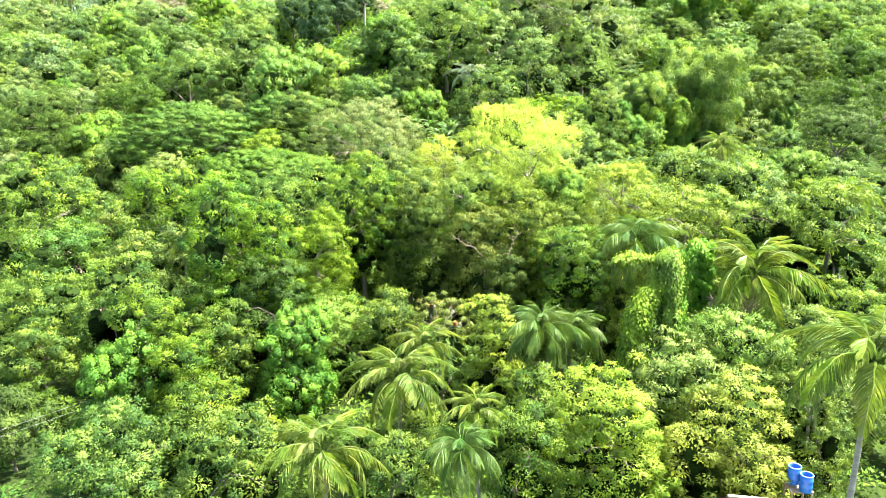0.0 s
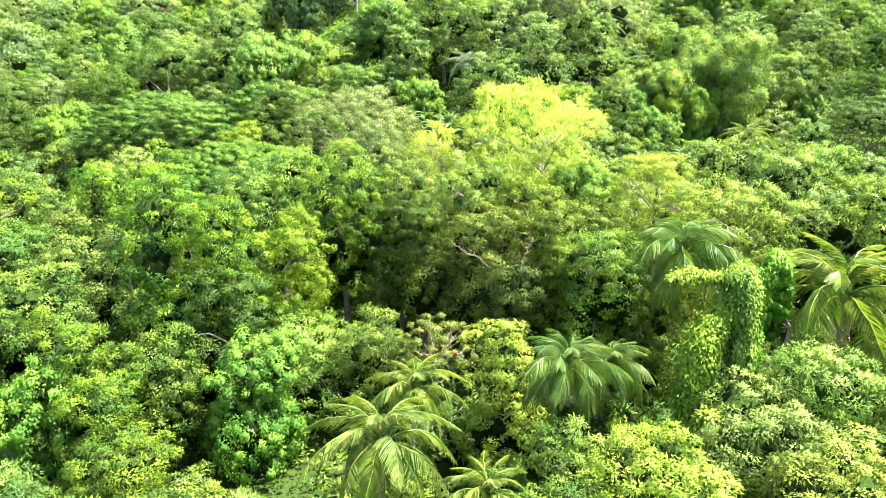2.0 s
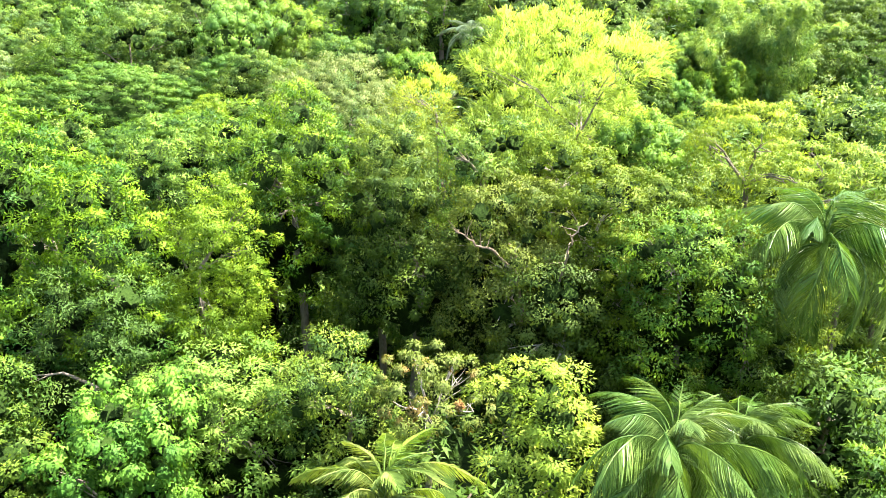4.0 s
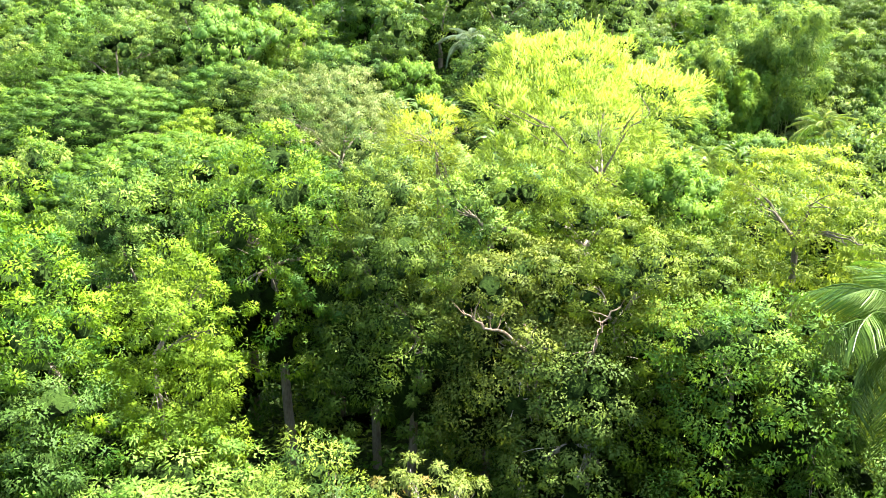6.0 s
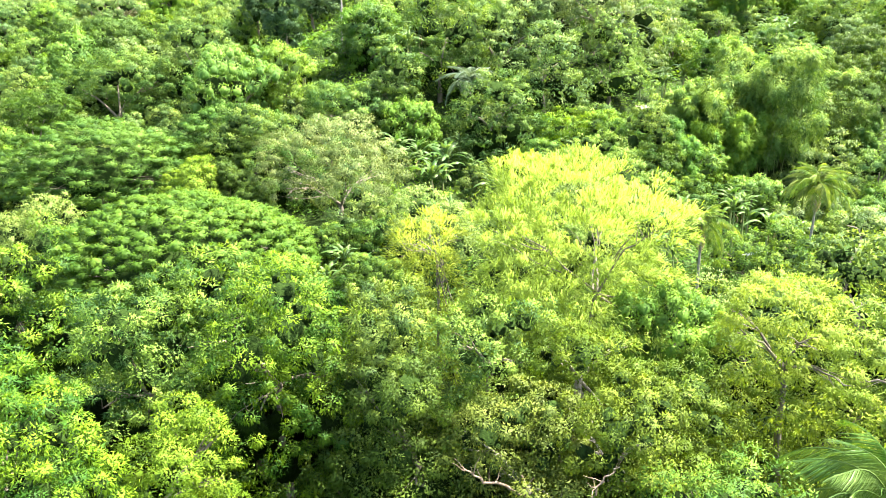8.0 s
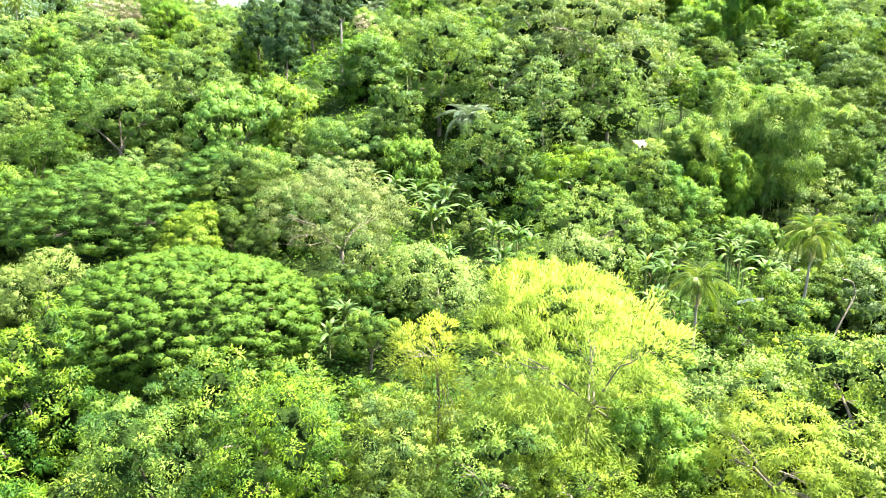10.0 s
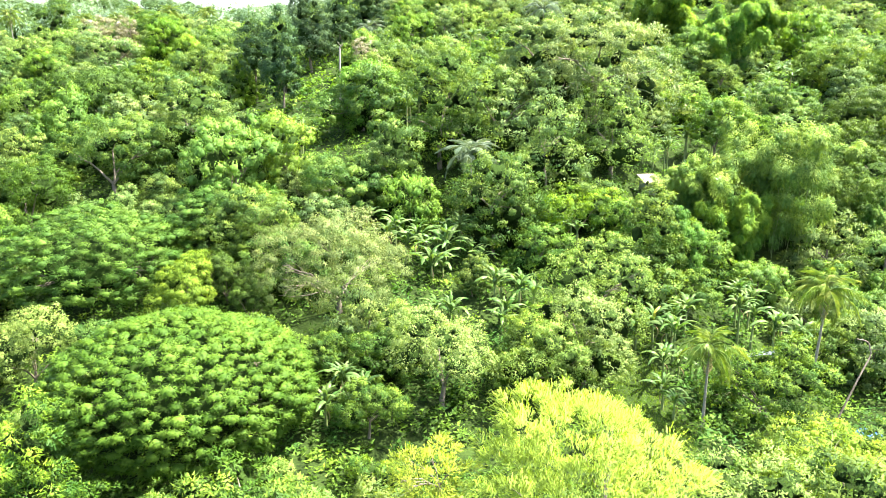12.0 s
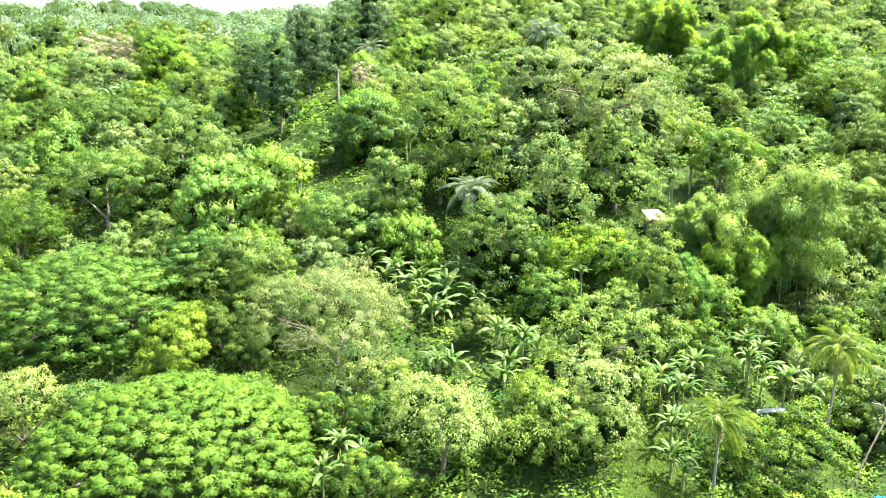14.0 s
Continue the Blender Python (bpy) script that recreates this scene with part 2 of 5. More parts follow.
def mesh_of(name, verts, faces, material, smooth_shade=False, first=0, first_material=None, flush=None, normals=None):
    """A mesh from arrays of corners and of faces with equal corner counts. flush: for each face, how young its leaf clump is.
    normals: for each corner, the direction in which the rounded clump faces."""
    verts, faces = np.asarray(verts, np.float32), np.asarray(faces, np.int32)
    me = bpy.data.meshes.new(name)
    me.vertices.add(len(verts))
    me.vertices.foreach_set("co", verts.ravel())
    me.loops.add(faces.size)
    me.loops.foreach_set("vertex_index", faces.ravel())
    me.polygons.add(len(faces))
    me.polygons.foreach_set("loop_start", np.arange(0, faces.size, faces.shape[1], dtype=np.int32))
    me.polygons.foreach_set("use_smooth", np.full(len(faces), smooth_shade))
    me.update(calc_edges=True)
    me.materials.append(material)
    young = me.attributes.new("flush", "FLOAT", "FACE")
    young.data.foreach_set("value", np.full(len(me.polygons), 0.5, np.float32) if flush is None else np.asarray(flush, np.float32))
    if first:
        me.materials.append(first_material)
        slots = np.zeros(len(me.polygons), np.int32)
        slots[:first] = 1
        me.polygons.foreach_set("material_index", slots)
    if normals is not None:
        me.normals_split_custom_set_from_vertices(np.asarray(normals, np.float32))
    return me


def part(name, me, parent, label="", m=None):
    ob = new(name, me)
    ob.parent = parent
    if m is not None:
        ob.matrix_basis = m
    if label:
        tagged(ob, label)
    return ob


def empty(name, x, y, z, label, category, group="", turn=0.0):
    ob = new(name)
    ob.empty_display_size = 0.3
    ob.matrix_basis = pose(x, y, z, 0, 0, turn)
    return tagged(ob, label, category, group)


def grid_ground():
    xs = np.concatenate([[-4500, -3000, -2000, -1300, -900, -650, -500], np.arange(-400, -160, 12), np.arange(-160, 161, 4), np.arange(172, 401, 12), [500, 650, 900, 1300, 2000, 3000, 4500]])
    ys = np.concatenate([[-4500, -2500, -1200, -600, -300, -150, -80], np.arange(-40, 300, 4), np.arange(300, 640, 12), [680, 760, 900, 1100, 1400, 1900, 2600, 3500, 4500]])
    gx, gy = np.meshgrid(xs, ys)
    z = ground_z(gx, gy)
    far = smooth(350, 900, gy) * (8 * np.sin(gx * 0.011 + 0.7) + 6 * np.sin(gx * 0.027 + gy * 0.006))
    v = np.stack([gx, gy, z + far], -1).reshape(-1, 3)
    w = len(xs)
    i = (np.arange(len(ys) - 1)[:, None] * w + np.arange(w - 1)).ravel()
    f = np.stack([i, i + 1, i + w + 1, i + w], -1)
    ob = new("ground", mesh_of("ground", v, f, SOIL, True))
    return tagged(ob, "forest floor under low green creepers, coloured dark as in shade, rising to a hillside", "ground", kind="structure")


grid_ground()

# ---- leaves and wood ----
UP = np.array([0.0, 0.0, 1.0])


def unit(a):
    return a / np.maximum(np.linalg.norm(a, axis=-1, keepdims=True), 1e-6)


def blades(rng, base, way, normal, length, width, three=False):
    """One pointed blade for each base point: folded, with four corners, or, for growth far off, flat with three."""
    way = unit(way)
    side = unit(np.cross(way, normal))
    nrm = np.cross(side, way)
    n = len(base)
    length = np.broadcast_to(length, n)[:, None]
    width = np.broadcast_to(width, n)[:, None]
    if three:
        wide = side * width * 0.55
        v = np.stack([base + wide, base - wide, base + way * length - UP * length * 0.1], 1).reshape(-1, 3)
        return v, np.arange(3 * n, dtype=np.int32).reshape(-1, 3)
    mid = base + way * length * 0.48
    tip = base + way * length - UP * length * 0.12
    lift = nrm * width * 0.22
    v = np.stack([base, mid + side * width * 0.5 + lift, tip, mid - side * width * 0.5 + lift], 1).reshape(-1, 3)
    f = np.arange(4 * n, dtype=np.int32).reshape(-1, 4)
    return v, f


def tube(points, radii, sides=7):
    """A tapered tube through points; corners and quads."""
    p = np.asarray(points, float)
    r = np.broadcast_to(np.asarray(radii, float), len(p))
    t = unit(np.gradient(p, axis=0))
    ref = np.where(np.abs(t[:, 2:3]) < 0.9, UP, np.array([1.0, 0, 0]))
    a = unit(np.cross(t, ref))
    b = np.cross(t, a)
    ang = np.linspace(0, 2 * np.pi, sides, endpoint=False)
    v = p[:, None] + r[:, None, None] * (np.cos(ang)[None, :, None] * a[:, None] + np.sin(ang)[None, :, None] * b[:, None])
    i = np.arange(len(p) - 1)[:, None] * sides
    j, k = np.arange(sides), (np.arange(sides) + 1) % sides
    f = np.stack([i + j, i + k, i + sides + k, i + sides + j], -1).reshape(-1, 4)
    return v.reshape(-1, 3), f


def join(pieces):
    vs, fs, n = [], [], 0
    for v, f in pieces:
        vs.append(v), fs.append(f + n)
        n += len(v)
    return np.concatenate(vs), np.concatenate(fs)


def bent(rng, a, b, n=7, sway=0.08):
    """Points from a to b with a natural wander."""
    a, b = np.asarray(a, float), np.asarray(b, float)
    s = np.linspace(0, 1, n)[:, None]
    d = np.linalg.norm(b - a)
    off = np.cumsum(rng.normal(0, sway * d / n, (n, 3)), 0)
    off -= s * off[-1]
    return a + (b - a) * s + off


# habit, leaf length, width share, clump radius, clump flatness, droop, cover, lobes
SPEC = {
    "mango": ("tuft", 0.17, 0.40, 0.50, 0.70, 0.30, 1.15, 17),
    "dark": ("tuft", 0.16, 0.42, 0.50, 0.70, 0.45, 1.10, 15),
    "fineleaf": ("puff", 0.095, 0.52, 0.50, 0.60, 0.25, 1.20, 20),
    "young": ("tuft", 0.17, 0.46, 0.40, 0.75, 0.35, 1.20, 16),
    "puffy": ("tuft", 0.16, 0.46, 0.48, 0.70, 0.35, 1.15, 16),
    "puff": ("puff", 0.17, 0.52, 0.70, 0.70, 0.20, 1.15, 17),
    "shrubby": ("tuft", 0.15, 0.52, 0.48, 0.70, 0.20, 1.15, 20),
    "feather": ("spray", 0.11, 0.46, 0.46, 0.55, 0.25, 1.25, 20),
    "lime": ("spray", 0.11, 0.46, 0.46, 0.60, 0.25, 1.25, 20),
    "cassava": ("tuft", 0.16, 0.46, 0.32, 0.65, 0.25, 1.45, 18),
    "vine": ("drape", 0.17, 0.80, 0.45, 1.10, 0.50, 1.30, 16),
    "willow": ("strand", 0.46, 0.052, 0.55, 0.85, 0.55, 1.8, 46),
    "golden": ("spray", 0.15, 0.34, 0.50, 0.70, 0.40, 1.00, 24),
    "umbrella": ("spray", 0.17, 0.56, 0.74, 0.50, 0.15, 1.25, 40),
    "rain": ("spray", 0.20, 0.52, 1.10, 0.45, 0.20, 1.0, 34),
    "lacy": ("puff", 0.13, 0.50, 0.32, 0.80, 0.30, 1.50, 20),
    "redleaf": ("puff", 0.14, 0.46, 0.34, 0.70, 0.60, 0.60, 18),
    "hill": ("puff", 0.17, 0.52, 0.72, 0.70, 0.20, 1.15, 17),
    "mound": ("drape", 0.17, 0.60, 0.62, 1.00, 0.60, 1.25, 22),
    "olive": ("puff", 0.14, 0.42, 0.62, 0.80, 0.55, 1.15, 34),
    "dry": ("puff", 0.15, 0.40, 0.50, 0.70, 0.40, 1.0, 18),
    "column": ("tuft", 0.22, 0.46, 0.75, 0.80, 0.50, 1.15, 30),
}
AIRY = ("willow", "golden", "young", "redleaf", "dry", "olive")
LABEL = {
    "mango": ("mango_tree", "dense mango tree with dark green whorled leaves and yellow-green new tips", "tree"),
    "dark": ("evergreen_tree", "dense evergreen tree with deep green shaded foliage", "tree"),
    "fineleaf": ("fine_leaved_tree", "spreading fine-leaved tree with dull olive-green foliage and pale limbs", "tree"),
    "young": ("sapling_tree", "slender young tree with bright yellow-green leaves", "tree"),
    "puffy": ("broadleaf_tree", "round broadleaf tree with bright yellow-green leaf tips", "tree"),
    "puff": ("broadleaf_tree", "round-crowned broadleaf tree with mid-green leaves on the slope", "tree"),
    "shrubby": ("shrub", "dense sunlit shrub with small light green leaves", "shrub"),
    "feather": ("feathery_tree", "light lime-green feathery tree with fine leaflets", "tree"),
    "lime": ("feathery_tree", "yellow-lime feathery tree with airy sunlit leaflets", "tree"),
    "cassava": ("cassava_shrub", "pale green cassava-like shrub with star-shaped leaves", "shrub"),
    "vine": ("vine_covered_tree", "dead tree smothered by bright green hanging vines", "vine"),
    "willow": ("weeping_tree", "large lime-yellow weeping tree with hanging wisps of leaves", "tree"),
    "golden": ("yellow_green_tree", "spreading airy tree with sunlit yellow-green leaves", "tree"),
    "umbrella": ("umbrella_tree", "wide flat-topped umbrella tree with layered yellow-green foliage", "tree"),
    "rain": ("rain_tree", "wide spreading rain tree with layered green foliage", "tree"),
    "lacy": ("lacy_tree", "pale green lacy-leaved tree with rounded drooping crown", "tree"),
    "redleaf": ("red_leaved_tree", "half-bare tree with reddish brown and green leaves", "tree"),
    "hill": ("hillside_tree", "broadleaf tree on the upper hillside, its green paled by painted haze", "tree"),
    "mound": ("vine_mound", "tree buried under a mound of yellow-green vines", "vine"),
    "olive": ("olive_green_tree", "airy olive-green tree with fine leaves and pale branches", "tree"),
    "dry": ("withered_shrub", "withered beige shrub among green growth on the hill", "shrub"),
    "column": ("columnar_tree", "tall narrow dark green tree on the hilltop", "tree"),
}


def lobes_of(rng, kind, R, H, count, low=0.0):
    """Centres and radii of the crown's lobes, in the tree's own frame round the crown's middle."""
    d = unit(rng.normal(size=(count, 3)))
    d[:, 2] = np.where(d[:, 2] < (-0.8 if kind == "willow" else -0.35), -d[:, 2], d[:, 2])
    reach = rng.uniform(0.32, 0.93, count)[:, None]
    size = 0.17 + 0.30 * rng.uniform(0, 1, count) ** 1.4
    if kind in ("umbrella", "rain"):
        ang = rng.uniform(0, 2 * np.pi, count)
        q = np.sqrt(rng.uniform(0, 1, count)) * 0.9
        dome = np.sqrt(1 - q * q * 0.98)
        layer = rng.uniform(0.45, 1.0, count) if kind == "rain" else rng.uniform(0.84, 1.0, count)
        c = np.stack([np.cos(ang) * q * R, np.sin(ang) * q * R, (2 * dome * layer - 1) * H * 0.9], -1)
        return c, np.stack([np.full(count, 0.16 if kind == "umbrella" else 0.25) * R] * 2 + [np.full(count, 0.065 if kind == "umbrella" else 0.10) * R], -1) * rng.uniform(0.8, 1.2, count)[:, None]
    if kind == "column" or (kind == "vine" and R < 2.0):
        s = np.linspace(-0.8, 0.72, count)
        ang = rng.uniform(0, 2 * np.pi, count)
        taper = 0.62 if kind == "vine" else 1.0 - 0.6 * (s + 1) / 2
        c = np.stack([np.cos(ang) * 0.5 * R * taper, np.sin(ang) * 0.5 * R * taper, s * H], -1)
        rr = 0.5 * R * (0.35 + 0.65 * taper if kind == "column" else 1) * rng.uniform(0.7, 1.25, count)
        return c, np.stack([rr, rr, np.broadcast_to(max(0.42 * R, 0.2 * H), count) * rng.uniform(0.7, 1.2, count)], -1)
    c = d * reach * np.array([R, R, H])
    s = size[:, None] * np.array([R, R, 0.75 * H + 0.25 * R])
    if low > 0.6:
        k = int(np.clip(round(low / max(0.35 * R, 0.5)) * 11, 13, 40))
        ang, q = rng.uniform(0, 2 * np.pi, k), rng.uniform(0.3, 0.8, k) * R
        c2 = np.stack([np.cos(ang) * q, np.sin(ang) * q, -0.55 * H - rng.uniform(0, 1, k) * low], -1)
        s2 = rng.uniform(0.32, 0.56, k)[:, None] * np.array([R, R, R])
        c, s = np.concatenate([c, c2]), np.concatenate([s, s2])
    return c, s


def ball(level):
    bm = bmesh.new()
    bmesh.ops.create_icosphere(bm, subdivisions=level, radius=1.0)
    v = np.array([x.co[:] for x in bm.verts])
    f = np.array([[x.index for x in g.verts] for g in bm.faces], np.int32)
    bm.free()
    return v, f


SMALL_BALL, BALL, BIG_BALL = ball(1), ball(2), ball(3)
HEART = (np.array([(1, 0, 0), (0, 1, 0), (-1, 0, 0), (0, -1, 0), (0, 0, 1), (0, 0, -1)], float),
         np.array([(0, 1, 4), (1, 2, 4), (2, 3, 4), (3, 0, 4), (1, 0, 5), (2, 1, 5), (3, 2, 5), (0, 3, 5)]))


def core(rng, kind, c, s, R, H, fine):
    """The dense inner mass, a ragged skin under the outer leaves, dark to paint shade into the gaps."""
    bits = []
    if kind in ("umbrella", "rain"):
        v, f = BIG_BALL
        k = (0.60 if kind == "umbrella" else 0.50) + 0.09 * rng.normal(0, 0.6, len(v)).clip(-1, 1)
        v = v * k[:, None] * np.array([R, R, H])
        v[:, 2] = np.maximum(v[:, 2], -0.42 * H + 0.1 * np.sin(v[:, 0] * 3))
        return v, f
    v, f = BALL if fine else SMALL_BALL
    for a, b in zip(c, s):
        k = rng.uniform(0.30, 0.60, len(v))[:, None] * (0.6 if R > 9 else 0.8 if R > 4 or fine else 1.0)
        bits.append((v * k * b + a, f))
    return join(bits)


def spaced(p, gap, most):
    """Which of the points p to keep, in their order, so that no two stand closer than gap."""
    keep = []
    left = np.ones(len(p), bool)
    for k in range(len(p)):
        if left[k]:
            keep.append(k)
            if len(keep) >= most:
                break
            left &= np.einsum("ij,ij->i", p - p[k], p - p[k]) > gap * gap
    return np.array(keep)


def turned(v, f, facing):
    """The triangles f, each with its upper side towards its own direction in facing."""
    n = np.cross(v[f[:, 1]] - v[f[:, 0]], v[f[:, 2]] - v[f[:, 0]])
    return np.where((np.einsum("ij,ij->i", n, facing) < 0)[:, None], f[:, ::-1], f)


def strands(rng, base, way, length, width):
    """Thin whips of leaf that start out along way and hang over at the tip, three faces each."""
    n = len(base)
    way = unit(way)
    side = unit(np.cross(way, UP + rng.normal(0, 0.5, (n, 3))))
    ln, wd = length[:, None], width[:, None]
    mid = base + way * ln * 0.55
    tip = mid + unit(way * np.array([0.8, 0.8, 0.25]) - UP * 0.55) * ln * 0.45
    v = np.stack([base + side * wd * 0.5, base - side * wd * 0.5, mid + side * wd, mid - side * wd, tip], 1).reshape(-1, 3)
    i = np.arange(n)[:, None] * 5
    return v, np.concatenate([i + np.array([0, 1, 2]), i + np.array([1, 3, 2]), i + np.array([2, 3, 4])])


def crown(rng, kind, R, H, coarse=1.0, cap=11000, low=0.0):
    """The leaves of a crown about the origin: leafy clumps over its lobes, each a dense heart with loose blades round it.
    coarse: how much larger than true the blades are."""
    habit, L, wide, csize, flat, droop, cover, nl = SPEC[kind]
    tiers = kind in ("umbrella", "rain")
    L = L * coarse
    csize = csize * (0.65 + 0.35 * coarse) * (1.0 if tiers or kind == "willow" else 1.22)
    c, s = lobes_of(rng, kind, R, H, nl, low)
    nl = len(c)
    area = 2.2 * np.pi * R * (R * 0.4 + H * 0.9 + low * 0.5)
    most = cap // (38 if tiers else 52)
    csize = max(csize, min(math.sqrt(cover * area / (0.95 * most)), 1.6 * csize))
    csize = min(csize, 0.42 * min(R, H + low))
    n = most * 4
    if tiers:
        up = rng.uniform(-0.42, 1.0, n)
        ang = rng.uniform(0, 2 * np.pi, n)
        round_ = np.sqrt(np.maximum(1 - up * up, 0))
        d = np.stack([np.cos(ang) * round_, np.sin(ang) * round_, up], -1)
        lump = 0.5 * np.sin(4.2 * d[:, 0] + 1.3 * R) * np.sin(3.7 * d[:, 1] + 0.6) + 0.5 * np.sin(9 * d[:, 0] + 2) * np.sin(8 * d[:, 1] + 5 * d[:, 2])
        deep = rng.uniform(0.95, 1.01, n) if kind == "umbrella" else rng.choice((0.78, 0.9, 1.0), n) * rng.uniform(0.96, 1.03, n)
        p = d * np.array([R, R, H]) * (deep * (1 + (0.07 if kind == "umbrella" else 0.14) * lump))[:, None]
    else:
        weight = (s[:, 0] * s[:, 2]) ** 0.8
        pick = rng.choice(nl, n, p=weight / weight.sum())
        d = unit(rng.normal(size=(n, 3)))
        d[:, 2] = np.where(d[:, 2] < -0.45, -d[:, 2], d[:, 2])
        p = c[pick] + d * s[pick] * rng.uniform(0.86, 1.06, (n, 1))
        inside = np.zeros(n, bool)
        for k in range(nl):
            inside |= (np.linalg.norm((p - c[k]) / s[k], axis=1) < 0.80) & (pick != k)
        p, d = p[~inside], d[~inside]
    gap = csize * (1.36 if tiers else 1.32) / math.sqrt(cover)
    keep = spaced(p, gap, most)
    p, d = p[keep], d[keep]
    n = len(p)
    out = unit(d * 0.6 + 0.8 * unit(p * np.array([1, 1, R / H]) + UP * 0.2 * R))
    if not tiers:
        stray = rng.uniform(0, 1, (n, 1)) < 0.14
        p = p + stray * unit(d + UP * 0.4) * min(R, 3.5) * rng.uniform(0.03, 0.16, (n, 1))
    size = csize * rng.uniform(0.55, 1.30, n)
    shape = size[:, None] * np.array([1, 1, flat]) * rng.uniform(0.72, 1.28, (n, 3))
    young = np.clip(rng.normal(0.5, 0.30, n) + 0.12 * out[:, 2], 0, 1)
    per = int(np.clip(cap / n - 8, 22, 170))
    m = n * per
    at, o3, sh = (np.repeat(v, per, 0) for v in (p, out, shape))
    rnd = unit(rng.normal(size=(m, 3)))
    e = unit(rnd + o3 * 0.45 + UP * 0.25)
    if habit != "strand":
        L = float(np.clip(math.sqrt(1.25 * cover * area / (m * 0.55 * wide)), 0.8 * L, 1.7 * L))
    length = L * rng.uniform(0.65, 1.2, m)
    if habit == "strand":
        per_way = unit(o3 * 0.7 + UP * 0.35 + rnd * 0.62)
        start = at + rnd * sh * 0.75 * rng.uniform(0.2, 1.0, (m, 1))
        a = strands(rng, start, per_way, length * min(1.0, 0.3 + 0.16 * R), length * wide * rng.uniform(0.7, 1.3, m))
        leaf_young = np.tile(np.repeat(young, per), 3)
        facing = unit(rnd * 0.5 + o3 * 0.5 + UP * 0.4 + rng.normal(0, 0.2, (m, 3)))
        a = (a[0], turned(*a, np.tile(facing, (3, 1))))
        facing = np.repeat(facing, 5, 0)
    else:
        start = at + e * sh * rng.uniform(0.60, 1.04, (m, 1))
        if habit == "tuft":
            way, normal = e * 0.8 + rng.normal(0, 0.45, (m, 3)) - UP * droop, e * 0.85 + UP * 0.40 + o3 * 0.25
        elif habit == "puff":
            way, normal = e * 0.5 + rng.normal(0, 0.55, (m, 3)) - UP * droop, e * 0.85 + UP * 0.35 + o3 * 0.25
        elif habit == "spray":
            way, normal = e * np.array([1, 1, 0.3]) + rng.normal(0, 0.4, (m, 3)) - UP * droop, e * 0.7 + UP * 0.55 + o3 * 0.2
        else:
            way, normal = e * 0.35 + rng.normal(0, 0.35, (m, 3)) - UP * droop, e * 0.9 + UP * 0.3
        a = blades(rng, start, way, unit(normal + rng.normal(0, 0.12, (m, 3))), length, length * wide, True)
        leaf_young = np.repeat(young, per)
        facing = unit(e * 1.1 + UP * 0.05 + o3 * 0.4 + rng.normal(0, 0.16, (m, 3)))
        a = (a[0], turned(*a, facing))
        facing = np.repeat(facing, 3, 0)
    bits, tint, faces_to = [a], [leaf_young], [facing]
    # the dense heart of each clump
    if kind not in ("willow", "redleaf") and (cap < 16000 or tiers or habit == "drape"):
        bv, bf = SMALL_BALL if cap > 12000 else HEART
        k = len(bv)
        heart = (0.34 if kind in AIRY else 0.85 if kind == "umbrella" else 0.58 if tiers else 0.58 if habit == "drape" else 0.23) * rng.uniform(0.7, 1.2, (n, k, 1))
        v = p[:, None] + bv[None] * heart * np.minimum(shape, csize)[:, None]
        f = bf[None] + (np.arange(n) * k)[:, None, None]
        bits.append((v.reshape(-1, 3), f.reshape(-1, 3)))
        tint.append(np.repeat(young, len(bf)))
        faces_to.append(unit(bv[None] + out[:, None] * 0.4 + UP * 0.2).reshape(-1, 3))
    if kind in AIRY:
        v, f = join(bits)
        return (v, f), 0, c, s, np.concatenate(tint), np.concatenate(faces_to)
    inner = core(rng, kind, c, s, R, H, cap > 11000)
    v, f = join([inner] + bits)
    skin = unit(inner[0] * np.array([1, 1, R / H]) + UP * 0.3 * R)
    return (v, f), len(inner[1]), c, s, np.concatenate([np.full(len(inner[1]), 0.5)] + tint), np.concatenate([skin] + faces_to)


PALE_WOOD = {"fineleaf", "redleaf"}
HEROES = []


